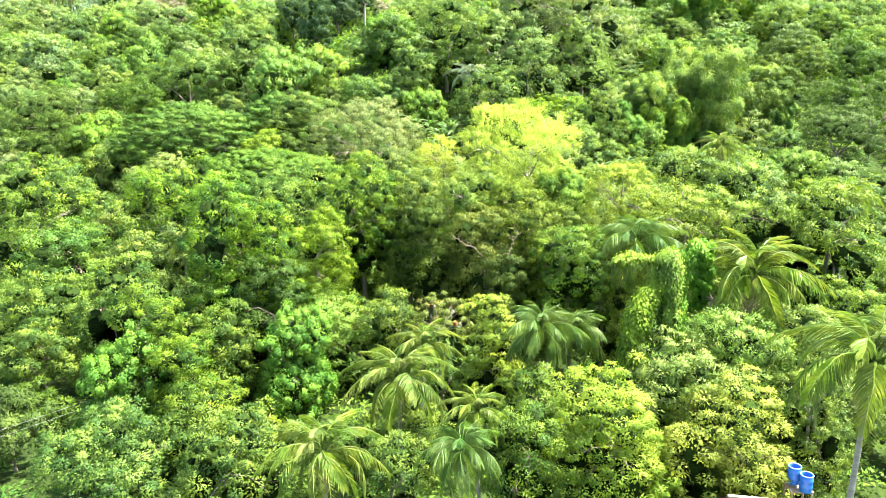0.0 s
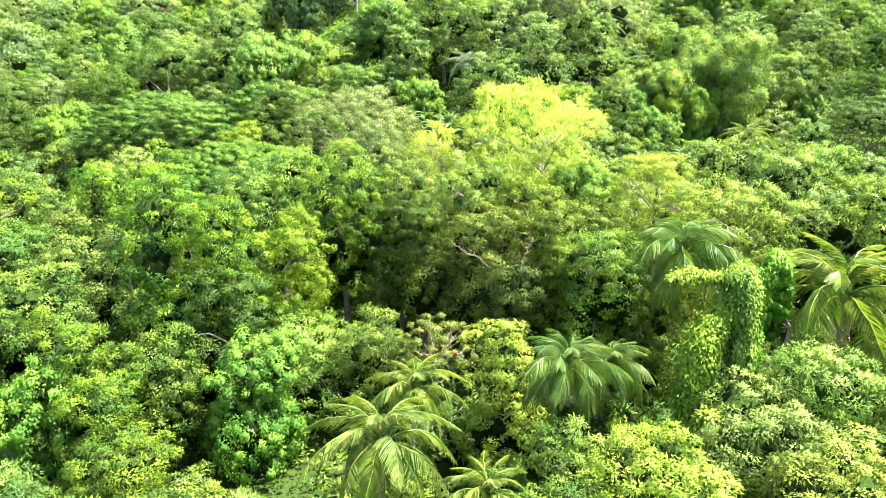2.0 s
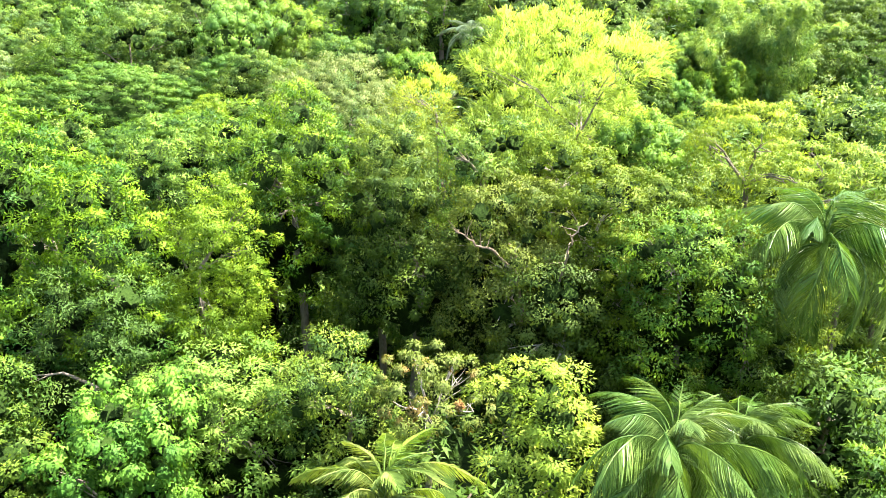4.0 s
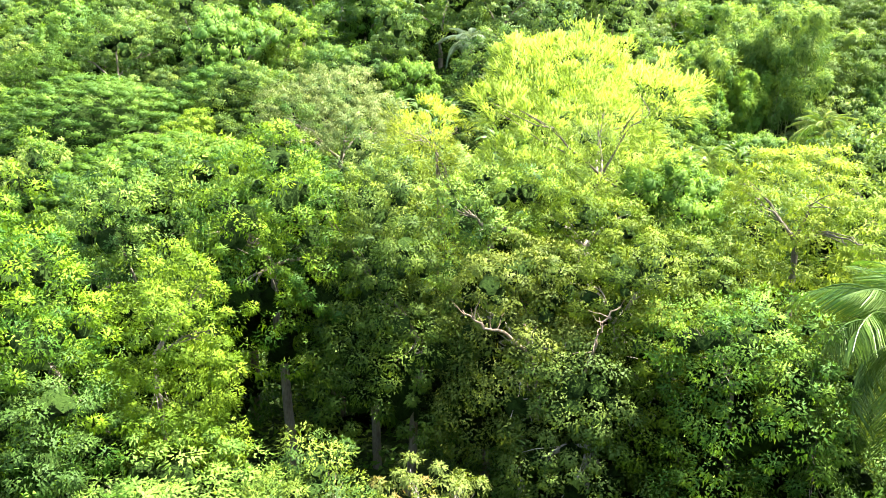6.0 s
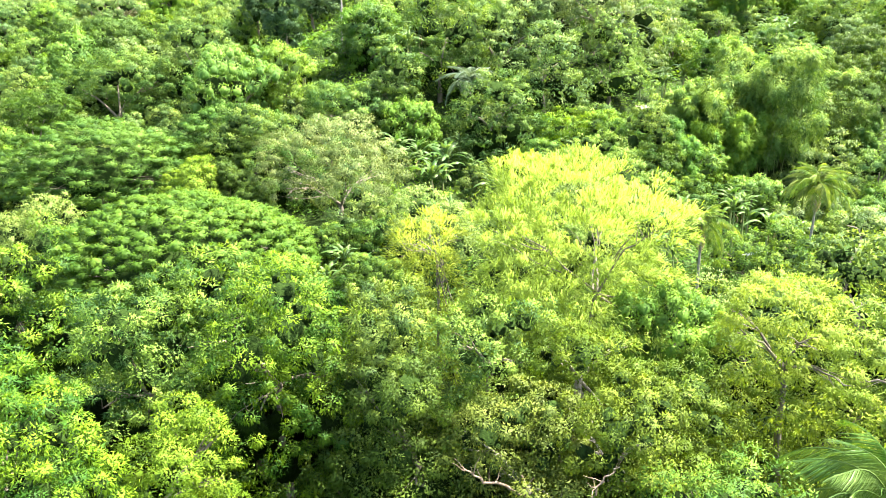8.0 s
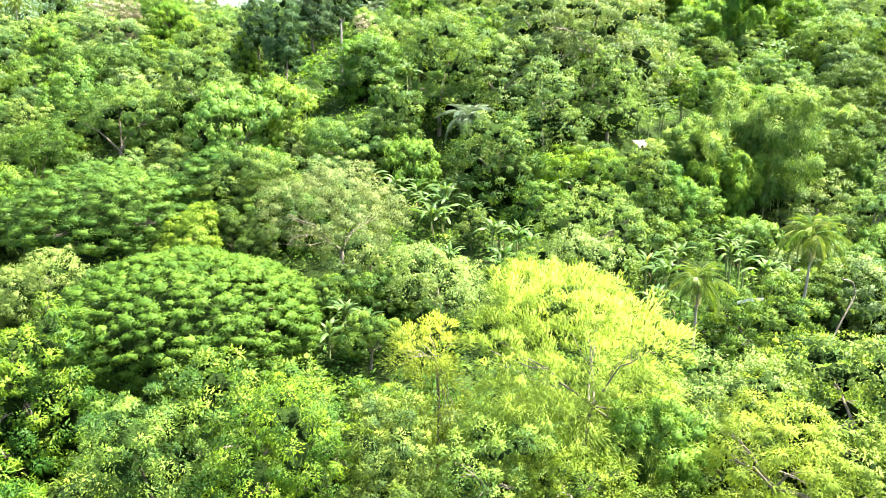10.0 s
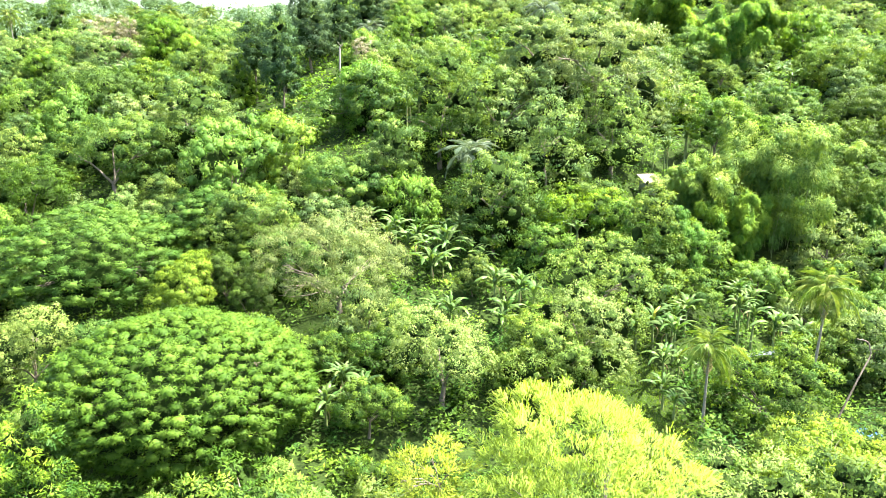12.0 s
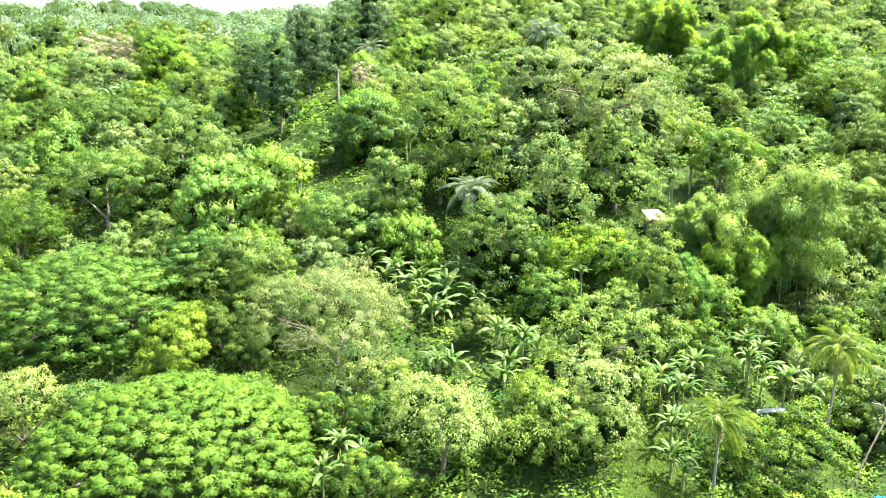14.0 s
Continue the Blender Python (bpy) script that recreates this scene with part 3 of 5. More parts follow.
def tree(kind, x, y, z, R, H, skirt=True):
    """A tree with its crown's middle at (x, y, z), crown radius R and half height H, its trunk down to the ground.
    skirt: whether leaves clothe the trunk down to the ground, or leave its foot open."""
    rng = np.random.default_rng(int(abs(x) * 131 + y * 977 + R * 31) % 100003)
    name, label, category = LABEL[kind]
    g = gz(x, y) - 0.15
    z = max(z, g + 0.75 * H)
    top = empty(name, x, y, g, label, category)
    away = max(22.0, y - 38.0)
    coarse = max(0.95, away / 95.0)
    up = z - g
    low = 0.0 if kind in ("umbrella", "rain", "redleaf", "column") or (kind == "vine" and R < 2.0) else max(0.0, up - 0.55 * H - 0.35 * R - 0.3) * (1.0 if skirt else 0.45) if kind != "mound" else max(0.0, up - 0.3 * H)
    cap = 28000 if kind in ("lime", "feather") else 72000 if kind == "willow" and R > 3 else 72000 if kind == "umbrella" else 36000 if kind == "olive" else 56000 if kind == "rain" else 58000 if kind == "fineleaf" and 50 < y < 70 else 42000 if 50 < y < 70 and -18 < x < 20 else 32000 if kind == "cassava" else 18000 if y < 72 else 15000 if y < 142 else 26000 if R > 9 else 16500 if R > 6 else 9500
    (v, f), inner, c, s, young, facing = crown(rng, kind, R, H, coarse, cap, low)
    part("crown", mesh_of("crown", v + UP * up, f, LEAF[kind], True, inner, CORE_SHADE, young, facing), top)
    wood = BARK_PALE if kind in PALE_WOOD else BARK
    fork = max(up - 0.55 * H, 0.35 * up)
    lean = rng.normal(0, 0.05 * up, 2)
    head = np.array([lean[0], lean[1], fork])
    girth = max(0.06, (0.011 if kind == "willow" else 0.02 if kind in ("young", "puffy", "golden") else 0.032) * R + (0.004 if kind == "willow" else 0.007) * up)
    pts = bent(rng, (0, 0, -0.2), head, 7, 0.06)
    tv, tf = tube(pts, np.linspace(girth * 1.35, girth * 0.8, 7), 8)
    part("trunk", mesh_of("trunk", tv, tf, wood, True), top)
    order = np.argsort(-np.linalg.norm(c[:, :2], axis=1))
    for k in order[: (8 if kind in ("umbrella", "rain", "fineleaf", "willow", "redleaf") else 4)]:
        end = c[k] * (0.78 if kind in ("umbrella", "rain") else 0.95) + UP * up
        mid = head + (end - head) * 0.5 + UP * 0.12 * R
        path = np.concatenate([bent(rng, head, mid, 4, 0.1), bent(rng, mid, end, 4, 0.12)[1:]])
        pieces = [tube(path, np.linspace(girth * 0.55, girth * 0.12, len(path)), 6)]
        for _ in range(5 if y < 135 else 2):
            a = path[rng.integers(2, len(path))]
            b = end + unit(rng.normal(size=3) + UP * 0.4) * s[k] * rng.uniform(0.45, 0.8)
            pieces.append(tube(bent(rng, a, b, 4, 0.15), np.linspace(girth * 0.22, girth * 0.06, 4), 4))
        part("limb", mesh_of("limb", *join(pieces), wood, True), top)
    HEROES.append((x, y, R))
    if kind == "rain":
        HEROES.append((x, y - 4, R * 1.2))
    if kind == "column":
        HEROES.extend([(x, y - 9, R * 1.9), (x * 0.9, y - 19, R * 1.5)])
    return top


def frond_mesh(rng, name, length, leaflet, material, hang, pairs=34, rise=0.5, broad=0.0085):
    """A feather-shaped palm frond along +x, arching down, with hanging leaflets on both sides of its stalk."""
    s = np.linspace(0, 1, 12)
    px = length * (s - 0.16 * s**3)
    pz = length * (rise * s - (rise + 0.42) * s**2.1)
    spine = np.stack([px, rng.normal(0, 0.01, 12).cumsum() * length, pz], -1)
    pieces = [tube(spine, np.linspace(0.013, 0.003, 12), 4)]
    t = np.linspace(0.16, 0.99, pairs)
    at = np.stack([np.interp(t, s, spine[:, k]) for k in range(3)], -1)
    along = unit(np.stack([np.interp(t, s, np.gradient(spine[:, k])) for k in range(3)], -1))
    size = leaflet * np.sin(np.pi * np.clip(0.16 + 0.80 * t, 0, 1)) ** 0.6
    for side in (-1, 1):
        way = np.array([0, side, 0.0]) + along * 0.75 - UP * hang + rng.normal(0, 0.10, (pairs, 3))
        way = unit(way)
        nrm = unit(np.cross(way, along) * side + UP)
        wid = unit(np.cross(way, nrm)) * broad
        ln = (size * rng.uniform(0.85, 1.1, pairs))[:, None]
        mid = at + way * ln * 0.5
        tip = mid + unit(way - UP * (hang * 0.7 + 0.15)) * ln * 0.5
        v = np.stack([at - wid * 0.6, at + wid * 0.6, mid + wid, mid - wid, tip + wid * 0.2, tip - wid * 0.2], 1).reshape(-1, 3)
        i = np.arange(pairs)[:, None] * 6
        f = np.concatenate([i + np.array([0, 1, 2, 3]), i + np.array([3, 2, 4, 5])])
        pieces.append((v, f))
    return mesh_of(name, *join(pieces), material)


FRONDS = {}


def palm(name, label, kind, x, y, z, length, count, hang, rise, lowest, leaflet):
    rng = np.random.default_rng(int(abs(x) * 61 + y * 37) % 9973)
    g = gz(x, y) - 0.1
    z = max(z, g + 1.0)
    top = empty(name, x, y, g, label, "palm")
    h = z - g
    lean = rng.uniform(-0.06, 0.06, 2) * h
    s = np.linspace(0, 1, 14)
    pts = np.stack([-lean[0] * (1 - s) ** 2, -lean[1] * (1 - s) ** 2, h * s - 0.2 * (1 - s)], -1)
    girth = 0.019 * length + 0.055
    rad = girth * (1.25 - 0.5 * s) * (1 + 0.05 * (np.arange(14) % 2))
    rad[0] *= 1.5
    if kind != "fernpalm":
        part("trunk", mesh_of("trunk", *tube(pts, rad, 10), BARK_PALM, True), top, "grey ringed palm trunk")
    if kind not in FRONDS:
        FRONDS[kind] = [frond_mesh(np.random.default_rng(7 + k), "frond", 1.0, leaflet, LEAF[kind], hang * hh, *((70, rise * rr, 0.0042) if kind == "fernpalm" else (62, rise * rr, 0.0074))) for k, (hh, rr) in enumerate(((1.0, 1.0), (1.2, 0.8), (0.75, 1.25)))]
    crownbase = Matrix.Translation((0, 0, h))
    for k in range(count):
        u = (k + 0.5) / count
        pitch = 80 - (80 - lowest) * u + rng.normal(0, 5)
        az = k * 137.5 + rng.normal(0, 9)
        size = length * (0.72 + 0.34 * min(1, u * 2.2)) * rng.uniform(0.9, 1.08)
        m = crownbase @ pose(0, 0, 0, 0, 0, az) @ pose(0.05, 0, 0, 0, -pitch, 0) @ pose(0, 0, 0, rng.normal(0, 12), 0, 0) @ Matrix.Diagonal((size, size, size, 1))
        fr = part("frond", FRONDS[kind][k % 3], top, m=m)
    if kind == "palm":
        for k in range(3):
            m = crownbase @ pose(0, 0, 0, 0, 0, k * 120 + 40) @ pose(0.03, 0, -0.1, 0, 62, 0) @ Matrix.Diagonal((length * 0.7,) * 3 + (1,))
            ob = part("dead_frond", DEAD_FROND, top, "dry brown hanging frond", m)
    HEROES.append((x, y, 1.5))
    return top


DEAD_FROND = frond_mesh(np.random.default_rng(3), "dead_frond", 1.0, 0.22, DEAD_LEAF, 0.9, 20, 0.1)


def coconut(x, y, z, length):
    return palm("coconut_palm", "coconut palm with arching yellow-green fronds on a slim grey trunk", "palm", x, y, z, length * 1.12, 24, 0.75, 0.55, -42, 0.25)


def fernpalm(x, y, z, length):
    return palm("drooping_palm", "clump of drooping green palm fronds", "fernpalm", x, y, z, length * 1.15, 30, 1.5, 0.55, -45, 0.42)


def silverpalm(x, y, z, length):
    return palm("silver_palm", "silvery grey-green feather palm on the slope", "silver", x, y, z, length, 18, 0.5, 0.5, -10, 0.30)


def banana_leaf(rng, length, material, torn):
    """A broad banana leaf along +x with a raised midrib, drooping tip and torn edges."""
    n = 15
    s = np.linspace(0, 1, n)
    px = length * (0.12 * s + 0.86 * s - 0.14 * s**3)
    pz = length * (0.58 * s - 0.78 * s**2.4)
    half = 0.078 * length * np.clip(np.sin(np.pi * np.clip((s - 0.1) / 0.9, 0, 1)) ** 0.5, 0.06, 1)
    half = half * (1 - torn * (rng.uniform(0, 1, n) > 0.65) * rng.uniform(0.3, 0.8, n))
    droop = 0.5 * half
    v = np.concatenate([np.stack([px, -half, pz - droop], -1), np.stack([px, -half * 0.5, pz - droop * 0.2], -1), np.stack([px, 0 * s, pz], -1), np.stack([px, half * 0.5, pz - droop * 0.2], -1), np.stack([px, half, pz - droop], -1)])
    i = np.arange(n - 1)
    f = np.concatenate([np.stack([i + k * n, i + 1 + k * n, i + 1 + (k + 1) * n, i + (k + 1) * n], -1) for k in range(4)])
    rib = tube(np.stack([px, 0 * s, pz - 0.01], -1), np.linspace(0.03, 0.006, n) * length / 2, 4)
    return mesh_of("leaf", *join([(v, f), rib]), material, True)


BANANA_LEAVES = [banana_leaf(np.random.default_rng(40 + k), 1.0, LEAF["banana"], t) for k, t in enumerate((0.2, 0.6, 0.9))]
BANANA_DEAD = banana_leaf(np.random.default_rng(50), 1.0, DEAD_LEAF, 1.0)
BANANA_YELLOW = banana_leaf(np.random.default_rng(51), 1.0, YELLOW_LEAF, 0.0)


def banana(x, y, z, length, yellow=False):
    rng = np.random.default_rng(int(abs(x) * 53 + y * 71) % 9967)
    g = gz(x, y) - 0.1
    length = length * 0.86
    h = float(np.clip(z - g - 0.3 * length, 1.2, 4.5))
    top = empty("banana_plant", x, y, g, "banana plant with broad pale green paddle leaves", "banana plant", "banana grove", rng.uniform(0, 360))
    pts = bent(rng, (0, 0, -0.2), (0, 0, h), 6, 0.04)
    part("stem", mesh_of("stem", *tube(pts, np.linspace(0.17, 0.09, 6), 8), STEM_GREEN, True), top, "smooth green false stem")
    for k in range(11):
        u = k / 10
        pitch = 80 - 58 * u**0.9 + rng.normal(0, 6)
        ln = length * (0.95 + 0.35 * u) * rng.uniform(0.85, 1.1)
        m = Matrix.Translation((0, 0, h)) @ pose(0, 0, 0, 0, 0, k * 137.5 + rng.normal(0, 12)) @ pose(0.04, 0, 0, 0, -pitch, 0) @ pose(0, 0, 0, rng.normal(0, 14), 0, 0) @ Matrix.Diagonal((ln, ln, ln, 1))
        if yellow and k == 0:
            part("leaf", BANANA_YELLOW, top, "bright yellow upright leaf", m)
        else:
            part("leaf", BANANA_LEAVES[k % 3], top, m=m)
    m = Matrix.Translation((0, 0, h * 0.95)) @ pose(0, 0, 0, 0, 0, rng.uniform(0, 360)) @ pose(0.04, 0, 0, 0, 66, 0) @ Matrix.Diagonal((length * 0.7, length * 0.3, length * 0.7, 1))
    part("dead_leaf", BANANA_DEAD, top, "dry brown hanging leaf", m)
    HEROES.append((x, y, 5.5))
    HEROES.append((x, y - 5.0, 4.5))
    return top


def bamboo(x, y, z, R, H):
    """A clump of arching culms with plumes of narrow leaves."""
    rng = np.random.default_rng(int(abs(x) * 29 + y * 17) % 9949)
    g = gz(x, y) - 0.1
    top = empty("bamboo_clump", x, y, g, "bamboo clump with arching yellow-green plumes", "bamboo", "bamboo thicket")
    h = max(z + H - g, 5.0) * 1.15
    coarse = max(1.0, (y - 38) / 95)
    foliage_bits, cores, faces_to, hearts, flush = [], [], [], [], []
    for k in range(24):
        ang = k * 2.4 + rng.normal(0, 0.4)
        reach = R * rng.uniform(0.15, 1.1)
        tall = h * rng.uniform(0.45, 1.0)
        s = np.linspace(0, 1, 12)
        bend = s**2.2
        fall = np.clip(s - 0.72, 0, 1) ** 2 * tall * 2.4
        d = np.array([np.cos(ang), np.sin(ang)])
        root = rng.normal(0, 0.28 * R, 2)
        pts = np.stack([root[0] + d[0] * reach * bend, root[1] + d[1] * reach * bend, tall * (s - 0.06 * s**3) - fall], -1)
        part("culm", mesh_of("culm", *tube(pts, np.linspace(0.06, 0.012, 12), 6), STEM_GREEN, True), top)
        # rounded plumes along the bending end, smaller ones lower down
        for t, fat in ((1.0, 0.85), (0.87, 1.1), (0.70, 1.2), (0.52, 1.05), (0.34, 0.95), (0.17, 0.9)):
            if t < 0.3 and k % 2:
                continue
            c = np.array([np.interp(t, s, pts[:, j]) for j in range(3)]) + rng.normal(0, 0.05 * R, 3)
            fat = fat * R * rng.uniform(0.11, 0.19)
            box3 = np.array([fat, fat, fat * rng.uniform(1.1, 1.5)])
            bv, bf = SMALL_BALL
            cores.append((bv * box3 * rng.uniform(0.2, 0.4, (len(bv), 1)) + c, bf))
            hearts.append(unit(bv + UP * 0.1))
            n = 460
            e = unit(rng.normal(size=(n, 3)) + UP * 0.25)
            base = c + e * box3 * (rng.uniform(0.35, 1.12, n) ** 0.7)[:, None]
            way = unit(e * 0.8 + rng.normal(0, 0.35, (n, 3)) + np.array([d[0], d[1], 0]) * 0.3) - UP * 0.75
            L = 0.42 * coarse * rng.uniform(0.7, 1.2, n)
            v, f = blades(rng, base, way, unit(e * 0.85 + UP * 0.5 + rng.normal(0, 0.16, (n, 3))), L, L * 0.30, True)
            facing = unit(e + UP * 0.35 + rng.normal(0, 0.22, (n, 3)))
            foliage_bits.append((v, turned(v, f, facing)))
            faces_to.append(np.repeat(facing, 3, 0))
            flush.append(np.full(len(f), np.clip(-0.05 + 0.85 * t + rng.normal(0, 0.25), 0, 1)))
    inner = join(cores)
    foliage_bits.insert(0, inner)
    flush.insert(0, np.full(len(inner[1]), 0.3))
    faces_to[:0] = hearts
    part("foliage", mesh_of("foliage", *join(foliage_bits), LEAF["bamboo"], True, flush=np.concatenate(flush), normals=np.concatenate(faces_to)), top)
    HEROES.append((x, y, R * 0.6))
    return top


def vine_snag(x, y, runs):
    """A dead trunk with broken arms, all sheathed in climbing vines. runs: the leaf and a chain of (point, radius of the sheath, share of young leaves)."""
    rng = np.random.default_rng(77)
    g = gz(x, y) - 0.15
    top = empty("vine_covered_snag", x, y, g, "dead snag smothered by a sheath of bright green climbing vines", "vine")
    origin = np.array([x, y, g])
    for leaf, chain in runs:
        p = np.array([a for a, _, _ in chain], float) - origin
        r = np.array([b for _, b, _ in chain], float)
        share = np.array([c for _, _, c in chain], float)
        knots = np.linspace(0, 1, len(p))
        s = np.linspace(0, 1, 14)
        path = np.stack([np.interp(s, knots, p[:, k]) for k in range(3)], -1) + rng.normal(0, 0.04, (14, 3))
        part("limb", mesh_of("limb", *tube(path, np.interp(s, knots, r) * 0.28, 8), BARK_BROWN, True), top)
        length = np.linalg.norm(np.diff(p, axis=0), axis=1).sum()
        n = int(950 * (length + r.mean()) * r.mean() * 2 * np.pi * 0.62)
        t = rng.uniform(-0.04, 1.0, n)
        d = unit(rng.normal(size=(n, 3)) + UP * 0.12)
        lump = 1 + 0.16 * np.sin(t * length * 3.1 + 4 * d[:, 0]) + 0.13 * np.sin(t * length * 7.3 + 6 * d[:, 1])
        here = np.stack([np.interp(t, knots, p[:, k]) for k in range(3)], -1)
        wide = np.interp(t, knots, r) * lump * rng.choice((1.0, 0.9, 0.75), n)
        patch = np.sin(here[:, 0] * 4.1 + here[:, 2] * 2.3) * np.sin(here[:, 2] * 3.7 + here[:, 1] * 5.0 + 1.0)
        base = here + d * (wide * (1 + 0.22 * patch))[:, None] + rng.normal(0, 0.06, (n, 3)) + UP * (0.14 * patch)[:, None]
        way = d * 0.3 - UP * 0.9 + rng.normal(0, 0.35, (n, 3))
        L = rng.uniform(0.08, 0.17, n)
        v, f = blades(rng, base, way, unit(d + UP * 0.35 + rng.normal(0, 0.25, (n, 3))), L, L * 0.85, True)
        facing = unit(d + UP * 0.55 + rng.normal(0, 0.22, (n, 3)))
        f = turned(v, f, facing)
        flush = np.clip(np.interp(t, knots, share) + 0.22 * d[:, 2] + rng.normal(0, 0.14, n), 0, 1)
        # loose ends that hang free of the sheath
        k = n // 16
        pick = rng.integers(0, n, k)
        sv, sf = strands(rng, base[pick], d[pick] * 0.35 - UP, rng.uniform(0.15, 0.4, k), np.full(k, 0.03))
        hang = np.repeat(unit(d[pick] + UP * 0.2), 5, 0)
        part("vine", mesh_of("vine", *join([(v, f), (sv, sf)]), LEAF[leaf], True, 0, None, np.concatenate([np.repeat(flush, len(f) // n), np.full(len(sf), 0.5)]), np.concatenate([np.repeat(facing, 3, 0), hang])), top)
    HEROES.append((x, y, 2.0))
    return top


# ---- planted trees ----
tree("lime", 8.7, 36.0, 5.8, 3.1, 2.8)
tree("lime", 15.2, 37.0, 4.7, 3.2, 2.9)
tree("lime", 3.1, 46.5, 5.8, 1.9, 3.0)
tree("cassava", 13.4, 40.0, 6.2, 3.4, 2.6)
tree("cassava", 17.6, 42.0, 7.2, 3.3, 2.8)
tree("cassava", 21.6, 42.0, 7.7, 2.3, 2.0)
vine_snag(13.3, 42.4, [
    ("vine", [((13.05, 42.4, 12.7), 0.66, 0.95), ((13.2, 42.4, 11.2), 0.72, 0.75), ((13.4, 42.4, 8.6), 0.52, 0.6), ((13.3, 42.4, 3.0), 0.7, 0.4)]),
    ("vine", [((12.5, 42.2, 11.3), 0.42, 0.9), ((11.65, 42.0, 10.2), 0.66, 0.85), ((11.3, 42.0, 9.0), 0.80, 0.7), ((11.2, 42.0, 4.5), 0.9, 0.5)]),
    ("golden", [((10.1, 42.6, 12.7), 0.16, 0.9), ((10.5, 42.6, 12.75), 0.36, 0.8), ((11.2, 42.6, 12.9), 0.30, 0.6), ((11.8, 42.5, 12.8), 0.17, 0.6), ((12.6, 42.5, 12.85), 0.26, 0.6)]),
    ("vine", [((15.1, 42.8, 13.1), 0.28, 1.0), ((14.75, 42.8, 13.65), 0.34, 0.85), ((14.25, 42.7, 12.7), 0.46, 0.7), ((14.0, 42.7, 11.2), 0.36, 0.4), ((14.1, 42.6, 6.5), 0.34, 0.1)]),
])
tree("vine", 16.4, 46.0, 10.7, 0.7, 2.3)
tree("shrubby", 4.2, 35.0, 5.2, 1.7, 1.7)
tree("shrubby", -2.6, 33.0, 4.5, 1.5, 1.5)
tree("shrubby", -1.4, 40.0, 2.9, 1.8, 1.8)
tree("mango", -3.6, 53.0, 5.5, 2.1, 2.0)
tree("redleaf", -0.3, 51.5, 6.0, 2.2, 2.0)
tree("feather", -8.4, 54.4, 4.6, 4.3, 2.9)
tree("vine", -10.2, 49.0, 4.3, 2.6, 2.5)
tree("shrubby", -15.9, 50.0, 4.6, 2.8, 2.8)
tree("vine", -20.7, 45.0, 3.5, 2.5, 3.3)
tree("shrubby", -19.6, 47.0, 7.2, 2.2, 2.2)
tree("shrubby", -16.0, 44.0, 5.1, 2.1, 2.5)
tree("shrubby", -28.4, 50.0, 2.9, 3.0, 2.8)
tree("shrubby", -24.2, 54.0, 7.1, 3.2, 2.5)
tree("shrubby", -32.5, 57.0, 4.3, 4.0, 3.1)
tree("shrubby", -18.4, 38.0, 2.2, 3.8, 2.5)
tree("shrubby", -10.1, 32.0, 6.3, 2.6, 2.1)
tree("shrubby", -14.3, 41.0, 4.0, 2.0, 1.7)
tree("shrubby", 19.6, 37.0, 6.8, 1.8, 1.8)
tree("shrubby", 28.2, 50.0, 6.7, 2.4, 2.2)
tree("mango", -16.2, 57.0, 10.1, 4.2, 4.8)
tree("mango", -30.1, 80.0, 7.9, 3.7, 4.3)
tree("mango", -46.1, 85.0, 7.2, 5.5, 5.5)
tree("puff", -45.2, 95.0, 4.1, 5.1, 3.6)
tree("puff", -39.3, 78.0, 4.0, 5.4, 3.0)
# mango foliage given the dark leaf, its shade put into the colour
tree("dark", -12.6, 53.0, 7.2, 2.8, 2.4)
tree("shrubby", -25.1, 62.0, 7.1, 3.6, 2.6)
tree("shrubby", 5.2, 41.0, 5.3, 1.7, 1.3)
tree("dark", -25.7, 41.0, 1.3, 2.2, 2.9)
tree("dark", -27.7, 47.0, 0.7, 1.9, 1.9)
tree("mango", -6.7, 65.0, 11.9, 3.5, 3.6, skirt=False)
tree("mango", -14.4, 68.0, 10.5, 3.6, 4.1)
tree("mango", -2.7, 65.0, 11.4, 2.8, 3.9, skirt=False)
tree("dark", -1.2, 62.5, 9.6, 3.2, 3.4, skirt=False)
tree("fineleaf", 3.3, 59.0, 9.6, 2.8, 2.8, skirt=False)
tree("fineleaf", 7.1, 58.0, 11.2, 2.7, 2.5, skirt=False)
tree("fineleaf", 5.2, 56.0, 7.4, 2.5, 2.1)
tree("young", -9.4, 57.5, 10.2, 1.9, 2.8, skirt=False)
tree("puffy", 9.9, 54.0, 10.4, 2.5, 1.7, skirt=False)
tree("mango", -13.2, 56.0, 10.6, 2.7, 3.6)
tree("willow", 6.4, 69.0, 16.0, 5.5, 4.0)
tree("willow", -0.4, 71.0, 15.3, 2.0, 1.7)
tree("golden", 15.4, 63.0, 13.0, 3.5, 2.6)
tree("golden", 20.8, 64.5, 11.4, 3.1, 2.4)
tree("golden", 24.6, 67.0, 10.6, 2.8, 2.2)
tree("vine", 10.3, 66.0, 12.1, 2.3, 2.3)
tree("puff", 23.4, 72.0, 12.3, 3.4, 3.0)
tree("mango", 28.4, 70.0, 11.5, 4.2, 3.7)
tree("mango", 34.8, 67.0, 9.7, 4.0, 4.0)
tree("fineleaf", 9.8, 60.5, 10.6, 2.1, 2.1)
tree("mango", 2.1, 63.5, 12.7, 2.4, 1.8)
tree("fineleaf", 6.1, 62.0, 12.4, 2.1, 1.7)
tree("mango", -9.7, 70.0, 11.4, 3.9, 3.0)
tree("golden", 29.2, 84.0, 6.6, 5.8, 3.3)
tree("lacy", 19.8, 80.0, 7.4, 5.0, 3.4)
tree("fineleaf", 8.4, 56.0, 9.0, 2.2, 1.8, skirt=False)
tree("dark", 11.9, 54.0, 8.5, 2.0, 1.6)
